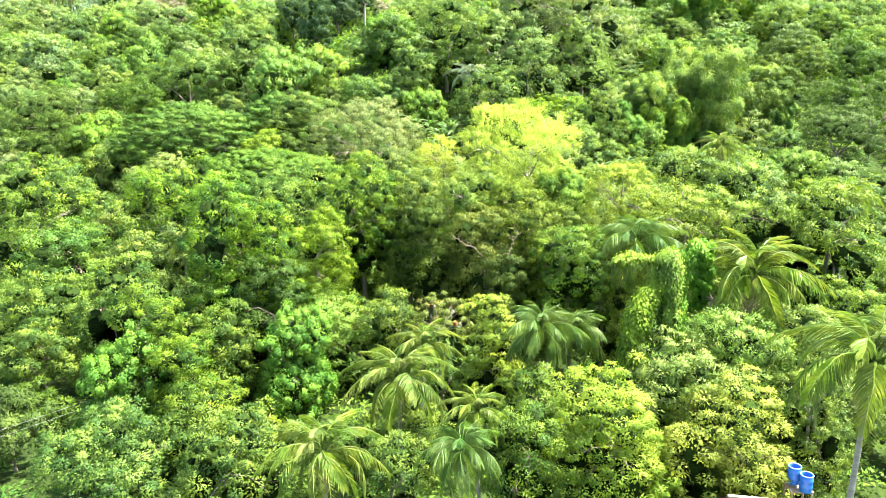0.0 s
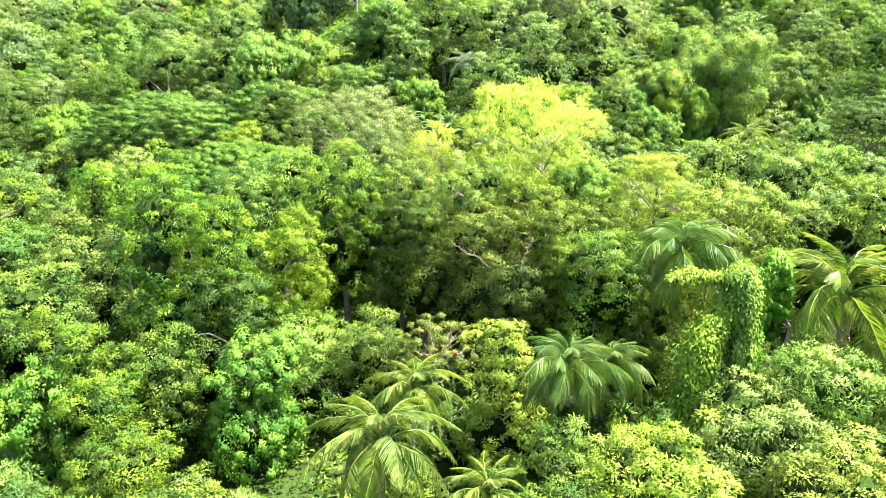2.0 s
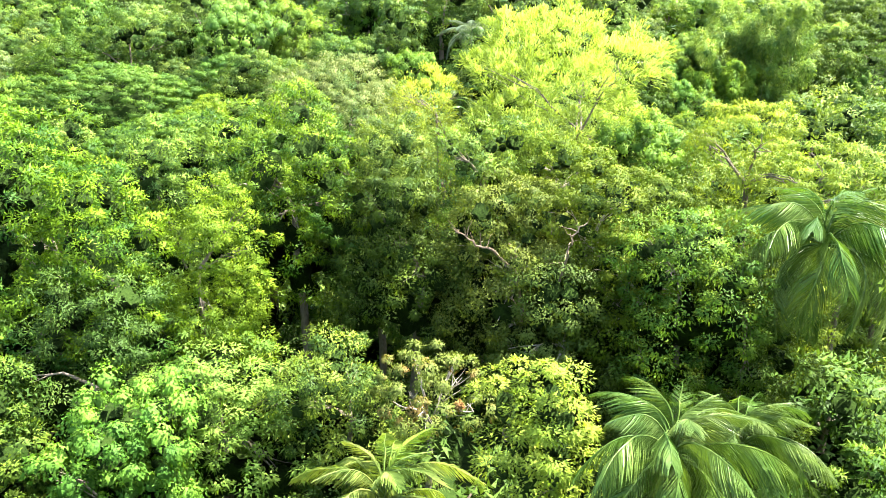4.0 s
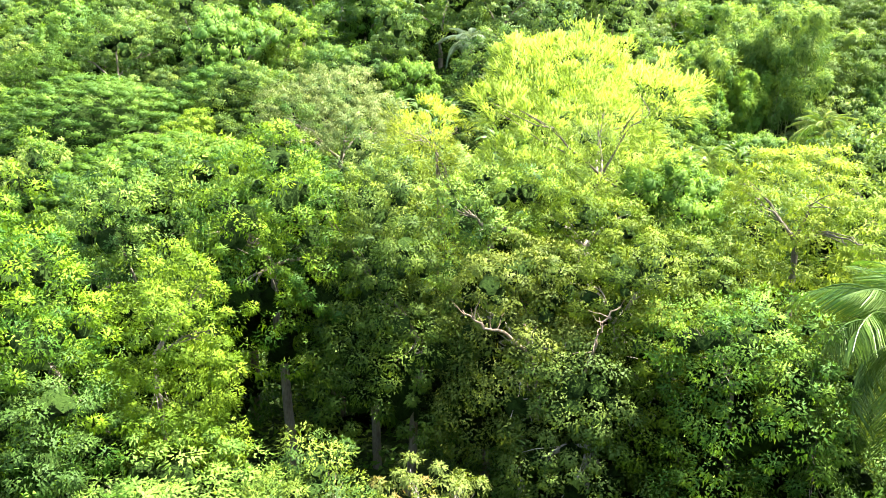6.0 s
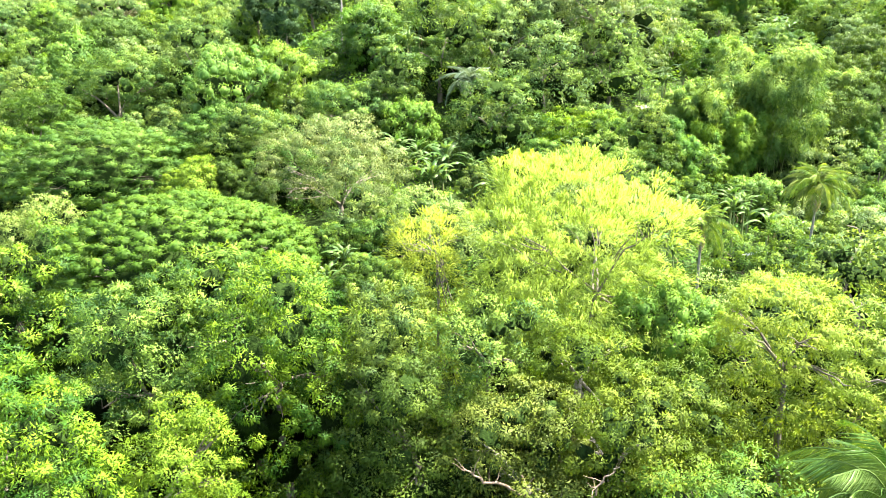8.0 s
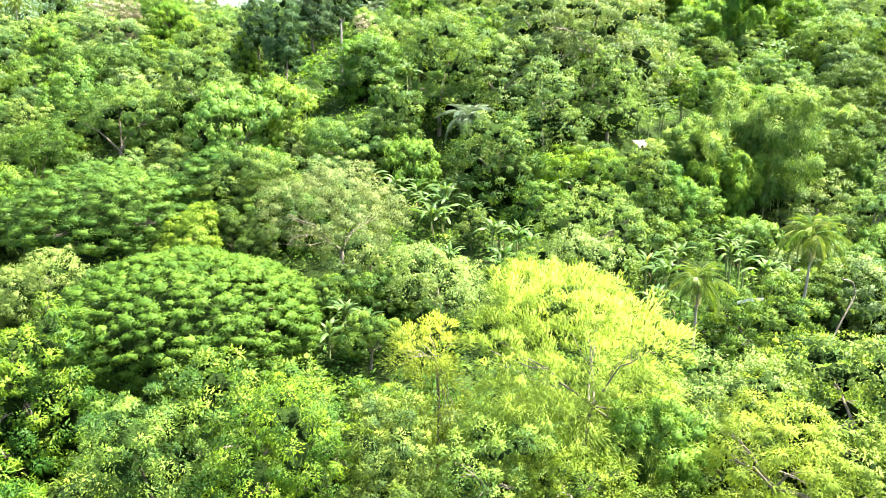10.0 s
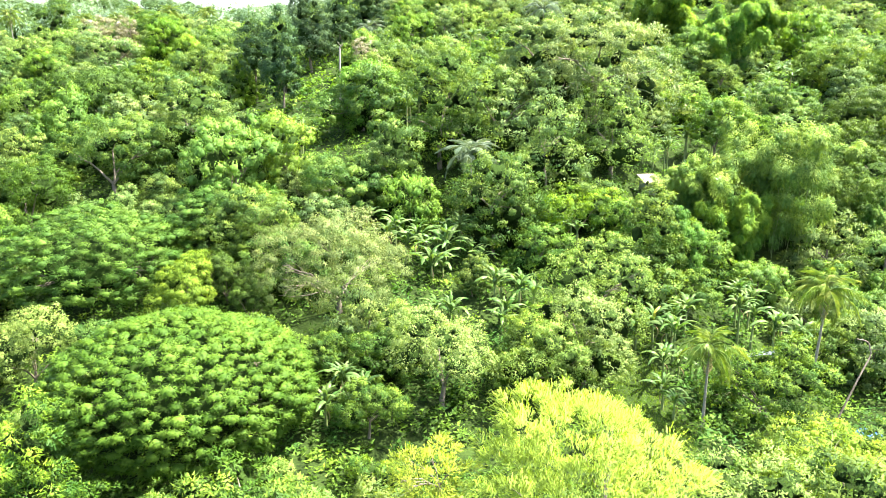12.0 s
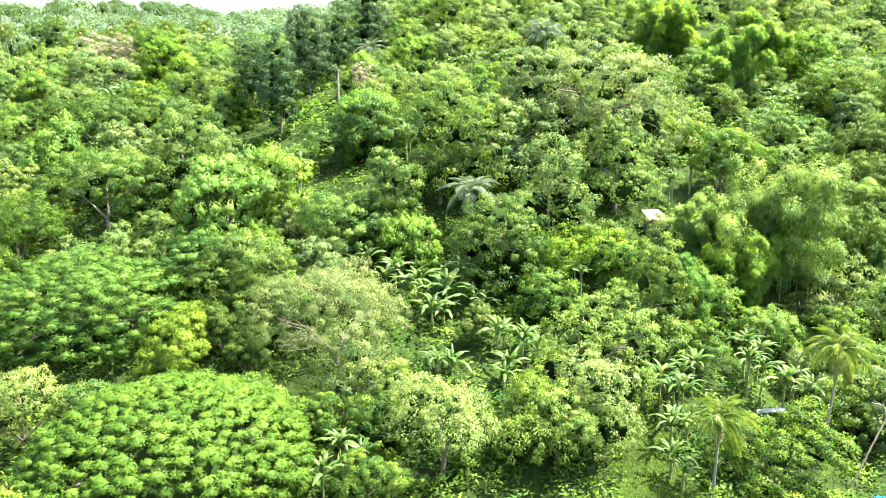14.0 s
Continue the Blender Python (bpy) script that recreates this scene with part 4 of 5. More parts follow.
tree("umbrella", -23.6, 102.0, 3.0, 11.9, 6.2)
tree("lacy", -42.4, 112.0, 2.1, 5.5, 4.9)
tree("mango", -28.1, 82.0, 9.6, 3.4, 4.2)
tree("rain", -43.5, 131.0, 7.4, 11.8, 6.4)
tree("rain", -30.5, 141.0, 13.0, 6.2, 4.4)
tree("young", -29.6, 121.5, 7.2, 3.7, 4.6)
tree("puff", -24.4, 136.5, 14.8, 6.4, 3.6, skirt=False)
# dark-leaved trees fill the hollow, their colour standing in for its shade
tree("dark", -24.6, 132.0, 6.2, 4.4, 4.6)
tree("dark", -21.6, 121.5, 3.2, 3.2, 3.2)
tree("dark", -25.4, 126.0, 4.6, 3.6, 3.8)
tree("olive", -11.6, 124.5, 9.6, 9.2, 6.6)
tree("lacy", 0.6, 106.0, 6.6, 6.4, 4.4)
tree("lacy", 11.6, 107.5, 6.0, 5.2, 4.1)
tree("lacy", 16.9, 116.5, 11.4, 6.3, 5.0)
tree("lacy", 15.2, 109.0, 8.7, 4.7, 3.9)
tree("puffy", 9.4, 109.0, 8.0, 3.0, 2.2)
tree("puff", 8.2, 140.0, 17.9, 5.7, 4.9)
tree("puffy", 20.3, 142.0, 13.6, 5.2, 3.8)
tree("puff", 26.7, 128.0, 14.5, 3.7, 5.4)
tree("vine", 31.9, 131.0, 8.4, 2.5, 5.7)
tree("shrubby", 32.9, 106.0, 2.5, 6.5, 4.3)
tree("puff", 44.6, 118.0, 2.4, 4.7, 3.8)
tree("puff", 51.1, 124.0, 2.3, 4.7, 4.0)
tree("dark", 62.0, 150.0, 9.6, 8.5, 7.2)
tree("dark", 74.7, 165.0, 17.1, 7.6, 7.6)
tree("dark", 72.0, 138.0, 5.0, 8.0, 6.0)
tree("dark", 84.0, 150.0, 8.5, 9.0, 7.5)
tree("dark", 92.0, 168.0, 15.0, 9.0, 8.0)
tree("dark", 80.0, 178.0, 21.0, 8.0, 6.5)
tree("dark", -76.0, 148.0, 7.0, 8.5, 6.0)
tree("dark", -70.0, 135.0, 3.0, 7.0, 5.0)
tree("shrubby", 30.5, 124.0, 6.0, 4.0, 3.3)
tree("shrubby", 4.7, 128.0, 8.0, 2.1, 3.1)
tree("mound", -31.6, 154.0, 18.2, 8.5, 7.7)
tree("mound", -24.6, 158.0, 21.0, 5.3, 5.7)
tree("puff", -12.6, 151.0, 16.2, 7.1, 5.0)
tree("puff", -53.7, 164.0, 17.1, 11.1, 6.9)
tree("dark", -62.0, 152.0, 10.5, 8.0, 5.8)
tree("puff", -5.9, 152.0, 20.3, 4.2, 7.0)
tree("puff", 0.8, 162.0, 27.6, 8.1, 8.1)
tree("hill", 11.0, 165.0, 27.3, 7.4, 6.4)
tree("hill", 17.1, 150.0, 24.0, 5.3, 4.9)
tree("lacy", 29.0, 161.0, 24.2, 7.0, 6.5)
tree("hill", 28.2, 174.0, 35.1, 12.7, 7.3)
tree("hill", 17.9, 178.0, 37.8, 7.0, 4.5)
tree("dark", -70.7, 200.0, 25.0, 11.7, 6.4)
tree("column", -32.7, 204.0, 35.9, 4.5, 10.6)
tree("column", -31.5, 237.0, 43.8, 6.8, 9.1)
tree("column", -40.8, 215.0, 38.0, 5.0, 6.3)
tree("column", -18.0, 262.0, 49.6, 7.1, 9.5)
tree("column", -25.3, 250.0, 46.3, 5.2, 7.5)
tree("puff", -94.9, 225.0, 30.4, 6.0, 4.7)
tree("dark", -110.1, 266.0, 43.2, 6.4, 7.2)
tree("puff", -85.6, 280.0, 41.0, 10.3, 6.0)
tree("puff", 50.9, 174.0, 22.4, 6.0, 5.0)
tree("puff", 67.9, 185.0, 24.2, 7.5, 5.4)
tree("puff", -13.2, 178.0, 23.8, 8.2, 6.1)
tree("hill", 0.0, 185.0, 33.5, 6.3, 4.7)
tree("puff", -42.7, 172.0, 25.4, 6.8, 5.3)
tree("shrubby", -6.2, 101.0, 4.4, 3.0, 2.5)
tree("shrubby", -12.3, 112.0, 4.9, 2.9, 2.3)
tree("shrubby", -4.2, 112.0, 7.4, 2.6, 2.3)
tree("puff", -6.3, 110.0, 5.9, 2.8, 2.5)
bamboo(50.6, 146.0, 18.3, 9.6, 9.6)
bamboo(39.4, 148.0, 15.3, 4.9, 6.2)
bamboo(42.6, 141.0, 13.0, 4.7, 5.4)
bamboo(60.5, 152.0, 16.1, 6.4, 7.7)
bamboo(62.2, 246.0, 46.6, 10.3, 8.9)
bamboo(68.5, 222.0, 39.6, 7.9, 9.2)
bamboo(81.3, 235.0, 46.3, 7.0, 8.4)
bamboo(65.2, 150.0, 14.0, 4.2, 5.1)
tree("dry", -94.5, 262.0, 42.6, 4.8, 3.2)
tree("dry", -88.3, 265.0, 43.9, 2.4, 2.2)
tree("dry", -13.0, 196.0, 33.4, 2.3, 3.2)
tree("dry", -15.1, 202.0, 37.1, 1.6, 2.1)
tree("mound", -92.0, 220.0, 31.1, 3.4, 4.4)
tree("mound", -99.6, 223.0, 28.6, 2.9, 3.4)
tree("mound", -74.5, 262.0, 40.5, 7.0, 4.8)
tree("mound", -43.4, 214.0, 32.1, 2.5, 2.5)
tree("mound", -12.3, 180.0, 30.2, 5.1, 4.1)
coconut(-2.4, 38.5, 7.0, 3.0)
coconut(-1.2, 43.0, 7.3, 2.2)
coconut(-5.4, 31.0, 6.8, 2.7)
coconut(19.7, 46.0, 10.8, 4.2)
coconut(17.0, 28.0, 12.4, 3.4)
coconut(-22.2, 63.0, 8.9, 2.4)
coconut(25.4, 103.0, 9.2, 3.3)
coconut(41.7, 114.0, 11.3, 3.9)
coconut(40.1, 74.0, 10.8, 3.4)
coconut(1.7, 35.0, 6.9, 1.8)
fernpalm(0.9, 32.0, 6.3, 2.0)
fernpalm(6.0, 44.0, 7.9, 2.4)
fernpalm(8.3, 45.4, 7.4, 2.1)
fernpalm(14.2, 53.5, 11.0, 3.3)
silverpalm(5.4, 152.0, 20.8, 5.2)
silverpalm(32.0, 168.0, 28.4, 5.2)
silverpalm(-16.3, 240.0, 41.9, 4.9)
silverpalm(25.9, 225.0, 45.8, 5.6)
banana(-2.3, 138.0, 12.2, 4.1)
banana(-4.0, 137.2, 11.5, 3.5)
banana(1.4, 136.0, 12.0, 4.4)
banana(0.2, 137.3, 11.3, 3.8)
banana(-0.5, 132.0, 10.3, 4.3)
banana(1.0, 133.1, 9.6, 3.6)
banana(4.7, 135.0, 10.8, 3.7)
banana(6.0, 133.9, 10.1, 3.1)
banana(-5.5, 141.0, 12.9, 3.5)
banana(-6.7, 139.7, 12.2, 3.0)
banana(3.4, 140.0, 13.2, 3.4)
banana(1.8, 140.9, 12.5, 2.9)
banana(7.3, 126.0, 9.5, 3.7)
banana(8.2, 127.4, 8.8, 3.1)
banana(10.2, 125.0, 9.1, 3.7)
banana(11.9, 124.4, 8.4, 3.1)
banana(8.2, 121.0, 7.3, 3.2)
banana(7.6, 119.5, 6.6, 2.7)
banana(1.8, 122.0, 6.8, 3.2)
banana(-0.0, 122.4, 6.1, 2.7)
banana(-9.2, 106.0, 5.6, 2.9)
banana(-8.9, 107.6, 4.9, 2.5)
banana(-10.4, 103.0, 4.4, 3.1)
banana(-8.5, 102.9, 3.7, 2.6)
banana(-7.0, 105.0, 5.0, 2.9)
banana(-7.0, 103.4, 4.3, 2.5)
banana(24.3, 117.0, 7.6, 3.4, True)
banana(22.4, 116.8, 6.9, 2.9)
banana(25.8, 114.0, 7.6, 3.5)
banana(25.4, 115.6, 6.9, 3.0)
banana(23.5, 110.0, 5.8, 3.1)
banana(25.3, 110.5, 5.1, 2.6)
banana(22.4, 106.0, 4.3, 2.7)
banana(23.1, 104.5, 3.6, 2.3)
banana(28.6, 119.0, 8.1, 3.1)
banana(26.9, 118.3, 7.4, 2.7)
banana(38.0, 124.0, 10.9, 3.3)
banana(37.0, 125.4, 10.2, 2.8)
banana(39.0, 119.0, 8.1, 3.4)
banana(40.5, 120.0, 7.4, 2.9)
banana(36.0, 122.0, 9.6, 2.9)
banana(37.2, 120.8, 8.9, 2.5)
banana(41.4, 118.0, 7.8, 3.1)
banana(40.1, 116.8, 7.1, 2.6)
banana(51.2, 172.0, 21.7, 3.9)
banana(49.7, 173.0, 21.0, 3.4)
banana(39.8, 168.0, 26.1, 3.3)
banana(40.8, 169.3, 25.4, 2.8)
banana(36.2, 169.0, 26.9, 3.3)
banana(37.9, 168.2, 26.2, 2.8)
banana(45.8, 175.0, 27.3, 3.5)
banana(45.1, 173.5, 26.6, 3.0)
banana(-3.0, 178.0, 30.8, 4.0)
banana(-4.8, 178.5, 30.1, 3.4)
banana(-4.9, 172.0, 28.4, 3.4)
banana(-4.4, 173.6, 27.7, 2.9)
banana(-25.2, 172.0, 26.4, 3.9)
banana(-23.3, 171.8, 25.7, 3.3)
banana(-22.7, 168.0, 25.0, 3.6)
banana(-22.8, 166.4, 24.3, 3.0)
banana(-38.0, 176.0, 25.0, 4.0)
banana(-39.9, 175.9, 24.3, 3.4)
banana(-75.0, 222.0, 31.3, 5.9)
banana(-75.2, 223.6, 30.6, 5.0)
banana(-73.8, 226.0, 32.4, 6.0)
banana(-71.9, 226.3, 31.7, 5.1)
banana(18.5, 138.0, 16.9, 2.6)
banana(19.1, 136.5, 16.2, 2.2)
banana(-9.7, 145.0, 13.5, 3.2)
banana(-11.4, 144.4, 12.8, 2.7)


def low_limb(top, points, girth):
    """A crooked bare limb in the open underside of a tree, through points of the world, with its twigs."""
    rng = np.random.default_rng(int(points[0][2] * 100))
    p = np.array(points, float) - np.array(top.matrix_basis.translation)
    s = np.linspace(0, 1, 16)
    path = np.stack([np.interp(s, np.linspace(0, 1, len(p)), p[:, k]) for k in range(3)], -1) + rng.normal(0, 0.03, (16, 3))
    pieces = [tube(path, girth * (1 - 0.65 * s), 7)]
    for k in range(7):
        a = path[rng.integers(4, 15)]
        b = a + unit(rng.normal(size=3) + UP * 0.6) * rng.uniform(0.4, 1.0)
        pieces.append(tube(bent(rng, a, b, 5, 0.2), np.linspace(girth * 0.35, girth * 0.1, 5), 5))
    part("limb", mesh_of("limb", *join(pieces), BARK_BROWN, True), top, "crooked bare brown limb")


FINE = sorted((o for o in bpy.data.objects if o.name.startswith("fine_leaved_tree")), key=lambda o: o.matrix_basis.translation.y)
low_limb(FINE[0], [(3.2, 57.6, 9.0), (2.31, 56.8, 10.0), (1.67, 56.5, 10.2), (1.33, 56.4, 10.55), (0.85, 56.4, 11.0)], 0.065)
low_limb(FINE[0], [(3.63, 57.6, 4.6), (3.67, 57.2, 7.2), (3.39, 57.0, 8.8), (3.05, 57.0, 10.2)], 0.10)
low_limb(FINE[0], [(4.9, 56.2, 8.4), (5.11, 55.2, 10.2), (5.31, 55.0, 11.0), (5.9, 55.0, 11.7)], 0.055)

# ---- banana rows and palms on the upper slope ----
_rows = random.Random(17)
for k in range(22):
    bx = -2.0 + k * 1.9 + _rows.uniform(-0.6, 0.6)
    by = 214 + 2.0 * max(0.0, bx - 26) + _rows.uniform(-2.5, 2.5)
    banana(bx, by, gz(bx, by) + 3.6, _rows.uniform(2.2, 3.0))
for k in range(16):
    bx = _rows.uniform(64, 83)
    by = 197 + 1.15 * (bx - 64) + _rows.uniform(-4, 4)
    banana(bx, by, gz(bx, by) + 4.0, _rows.uniform(2.8, 3.8))
for k in range(10):
    sx, sy = -3.0 + 3.4 * k + _rows.uniform(-1.0, 1.0), _rows.uniform(193, 205)
    tree("puffy", sx, sy, gz(sx, sy) + 1.8, _rows.uniform(2.4, 3.6), 2.0)
for k in range(13):
    px, py = _rows.uniform(-165, -84), _rows.uniform(285, 345)
    coconut(px, py, gz(px, py) + _rows.uniform(9.5, 13.0), _rows.uniform(3.6, 4.6))

# ---- filling growth on the slopes ----


def prototype(kind, R, H, stem, seed, cap, coarse):
    """A smaller tree at the origin, from which copies are taken."""
    rng = np.random.default_rng(seed)
    name, label, category = LABEL[kind]
    top = empty(name, 0, 0, 0, label, category)
    (v, f), inner, c, s, young, facing = crown(rng, kind, R, H, coarse, cap, max(0.0, stem - 0.5 * H - 0.3))
    part("crown", mesh_of("crown", v + UP * stem, f, LEAF[kind], True, inner, CORE_SHADE, young, facing), top)
    girth = 0.05 * R + 0.04
    pieces = [tube(bent(rng, (0, 0, -0.6), (0, 0, stem), 5, 0.08), np.linspace(girth, girth * 0.5, 5), 6)]
    for k in range(3):
        pieces.append(tube(bent(rng, (0, 0, stem * 0.6), c[k] + UP * stem, 4, 0.1), np.linspace(girth * 0.5, girth * 0.15, 4), 5))
    part("trunk", mesh_of("trunk", *join(pieces), BARK, True), top)
    return top


def fill():
    rng = np.random.default_rng(11)
    HEROES.extend([(-24.0, 207, 6.0), (-22.0, 198, 6.0), (-20.5, 190, 5.0), (-27.0, 131, 4.5), (34.6, 157, 5.0), (46.9, 157, 4.0), (37.0, 163, 5.5), (41.5, 161, 5.5), (43.5, 168, 5.0), (17.5, 33, 1.5), (15.5, 30.5, 2.5)])
    taken = [(a, b, r) for a, b, r in HEROES]
    hx = np.array(taken)
    small = [prototype(k, 1.7, 1.4, 1.5, 200 + i, 2600, 1.0) for i, k in enumerate(("shrubby", "puff", "cassava", "shrubby", "lacy"))]
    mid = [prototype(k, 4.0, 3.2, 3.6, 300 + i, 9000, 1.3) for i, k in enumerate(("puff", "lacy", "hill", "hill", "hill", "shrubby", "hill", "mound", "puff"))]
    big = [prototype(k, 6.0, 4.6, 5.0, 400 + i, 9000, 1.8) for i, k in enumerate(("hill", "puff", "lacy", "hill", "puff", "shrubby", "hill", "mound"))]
    under = [prototype(k, 2.6, 1.9, 1.9, 500 + i, 3200, 1.2) for i, k in enumerate(("dark", "shrubby", "puff", "dark", "mango"))]
    used = set()
    placed = []

    def put(protos, x, y, size):
        k = int(rng.integers(0, len(protos)))
        m = pose(x, y, gz(x, y) - 0.1, 0, 0, rng.uniform(0, 360))
        ob = protos[k]
        if ob.name not in used:
            used.add(ob.name)
            ob.matrix_basis = m @ Matrix.Diagonal((size, size, size, 1))
        else:
            keep = ob.scale.copy()
            ob.scale = (size, size, size)
            copy_thing(ob, m)
            ob.scale = keep

    for protos, tries, ymin, ymax, space, clear, most in ((big, 2200, 185, 350, 7.4, 0.75, 240), (mid, 2200, 112, 235, 6.0, 0.85, 190), (under, 900, 46, 115, 4.4, 0.75, 80), (small, 1500, 16, 165, 3.2, 0.88, 190)):
        done = 0
        for _ in range(tries):
            if done >= most:
                break
            y = rng.uniform(ymin, ymax)
            wide = 12 + 0.66 * max(y + 4, 10)
            x = rng.uniform(-wide, wide)
            if 17.0 < x < 23.5 and 98 < y < 116 or y > 187 and (-5 < x < 43 and 197 < y < 222 + 2.0 * max(0.0, x - 26) or 58 < x < 87 and y < 206 + 0.8 * max(0.0, x - 64)):
                continue
            if -9 < x < 13 and 50 < y < 66 or -30 < x < -20 and 116 < y < 136 or -36 < x < -19.5 and 34 < y < 49 or abs(x + 0.1225 * (y - 33)) < 5.5 and 158 < y < 214 or x > 62 and 126 < y < 172:
                continue
            if np.any(np.hypot(hx[:, 0] - x, hx[:, 1] - y) < hx[:, 2] * clear + 0.8):
                continue
            if placed and min((a - x) ** 2 + (b - y) ** 2 for a, b in placed) < space**2:
                continue
            placed.append((x, y))
            done += 1
            put(protos, x, y, rng.uniform(0.75, 1.2))
    for protos in (small, under, mid, big):
        for ob in protos:
            if ob.name not in used:
                for o in (*ob.children_recursive, ob):
                    bpy.data.objects.remove(o)
    return len(placed)


fill()


def undergrowth():
    """Low leaves over the valley floor and the slopes."""
    rng = np.random.default_rng(21)
    bits, faces_to = [], []
    for n, y0, y1, L, tall, per in ((1500, 14, 96, 0.34, 1.2, 46), (3600, 92, 190, 0.48, 1.4, 44), (2600, 185, 345, 0.9, 2.2, 40)):
        y = rng.uniform(y0, y1, n)
        x = rng.uniform(-1, 1, n) * (14 + 0.66 * (y + 4))
        open_ground = (x > 17.0) & (x < 23.5) & (y > 97) & (y < 117)
        x, y = x[~open_ground], y[~open_ground]
        size = tall * rng.uniform(0.5, 1.3, len(x))
        d = unit(rng.normal(size=(len(x) * per, 3)))
        d[:, 2] = np.abs(d[:, 2])
        cx, cy, cs = (np.repeat(v, per) for v in (x, y, size))
        base = np.stack([cx, cy, 0 * cx], -1) + d * cs[:, None] * np.array([1.5, 1.5, 1.0]) * rng.uniform(0.6, 1.05, (len(cx), 1))
        base[:, 2] += ground_z(base[:, 0], base[:, 1])
        way = d * 0.6 + rng.normal(size=d.shape) * np.array([1, 1, 0.4])
        ln = L * rng.uniform(0.6, 1.3, len(cx))
        v, f = blades(rng, base, way, unit(UP + d * 0.5 + rng.normal(0, 0.45, d.shape)), ln, ln * 0.6, True)
        facing = unit(d + UP * 0.3 + rng.normal(0, 0.15, d.shape))
        bits.append((v, turned(v, f, facing)))
        faces_to.append(np.repeat(facing, 3, 0))
    ob = new("undergrowth", mesh_of("undergrowth", *join(bits), LEAF["ground"], True, normals=np.concatenate(faces_to)))
    tagged(ob, "tangled low green undergrowth covering the forest floor", "undergrowth", kind="stuff")
    n = 9000
    x, y = rng.uniform(16.5, 24, n), rng.uniform(97, 117, n)
    base = np.stack([x, y, ground_z(x, y)], -1)
    way = rng.normal(size=(n, 3)) * 0.6 + UP
    ln = rng.uniform(0.15, 0.4, n)
    g = new("grass", mesh_of("grass", *blades(rng, base, way, unit(rng.normal(size=(n, 3))), ln, ln * 0.22), LEAF["grass"]))
    tagged(g, "sunlit short grass in a small clearing", "grass", kind="stuff")


undergrowth()


def far_woods():
    """Woods on the distant hills, as one mass of leafy clumps."""
    rng = np.random.default_rng(31)
    bits = []
    n = 900
    y = 318 + 1250 * rng.uniform(0, 1, n) ** 1.7
    x = -(20 + 0.62 * y) + rng.uniform(0, 1, n) * (30 + 0.76 * y)
    z = ground_z(x, y) + smooth(350, 900, y) * (8 * np.sin(x * 0.011 + 0.7) + 6 * np.sin(x * 0.027 + y * 0.006))
    size = 3.6 + 5.5 * rng.uniform(0, 1, n) ** 2 + (y - 335) * 0.007
    per = 220
    d = unit(rng.normal(size=(n * per, 3)))
    d[:, 2] = np.abs(d[:, 2]) - 0.15
    s = np.repeat(size, per)[:, None]
    tall = np.repeat(rng.uniform(0.8, 1.5, n), per)[:, None]
    lump = 1 + 0.16 * np.sin(5 * d[:, :1] + s) * np.sin(5 * d[:, 1:2] + 2 * s) + rng.normal(0, 0.05, (n * per, 1))
    base = np.repeat(np.stack([x, y, z + size * 0.5], -1), per, 0) + d * s * lump * np.concatenate([tall * 0 + 1, tall * 0 + 1, tall], 1)
    ln = 0.15 * s[:, 0] * rng.uniform(0.6, 1.1, n * per)
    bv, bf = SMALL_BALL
    # dark balls under the blades, painting the shade between the clumps
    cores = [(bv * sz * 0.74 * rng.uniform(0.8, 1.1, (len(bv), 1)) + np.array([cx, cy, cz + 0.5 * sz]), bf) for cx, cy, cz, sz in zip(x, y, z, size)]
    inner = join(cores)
    v, f = blades(rng, base, d + rng.normal(0, 0.8, (n * per, 3)), unit(UP * 0.35 + d + rng.normal(0, 0.3, (n * per, 3))), ln, ln * 0.7, True)
    facing = unit(d + UP * 0.1 + rng.normal(0, 0.2, d.shape))
    f = turned(v, f, facing)
    facing = np.concatenate([np.tile(UP, (len(inner[0]), 1)), np.repeat(facing, 3, 0)])
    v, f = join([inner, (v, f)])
    ob = new("far_woods", mesh_of("far_woods", v, f, LEAF["far"], True, len(inner[1]), CORE_SHADE, None, facing))
    tagged(ob, "hazy green woods on the distant hills", "forest", kind="stuff")


far_woods()


# ---- small built things ----


def box(x0, y0, z0, x1, y1, z1):
    v = np.array([(x, y, z) for z in (z0, z1) for x, y in ((x0, y0), (x1, y0), (x1, y1), (x0, y1))], float)
    return v, np.array([(3, 2, 1, 0), (4, 5, 6, 7), (0, 1, 5, 4), (1, 2, 6, 5), (2, 3, 7, 6), (3, 0, 4, 7)])


def tin(width, length, rise=0.0, waves=10, sag=0.0):
    """A corrugated sheet over x in 0..width and y in 0..length, with thickness."""
    nx, ny = waves * 4 + 1, 6
    gx, gy = np.meshgrid(np.linspace(0, width, nx), np.linspace(0, length, ny))
    z = 0.025 * np.cos(gx / width * waves * 2 * np.pi) + rise * gy / length + sag * np.sin(gy / length * 3.0)
    top = np.stack([gx, gy, z], -1).reshape(-1, 3)
    v = np.concatenate([top, top - UP * 0.012])
    i = (np.arange(ny - 1)[:, None] * nx + np.arange(nx - 1)).ravel()
    f = np.stack([i, i + 1, i + nx + 1, i + nx], -1)
    return v, np.concatenate([f, f[:, ::-1] + nx * ny])


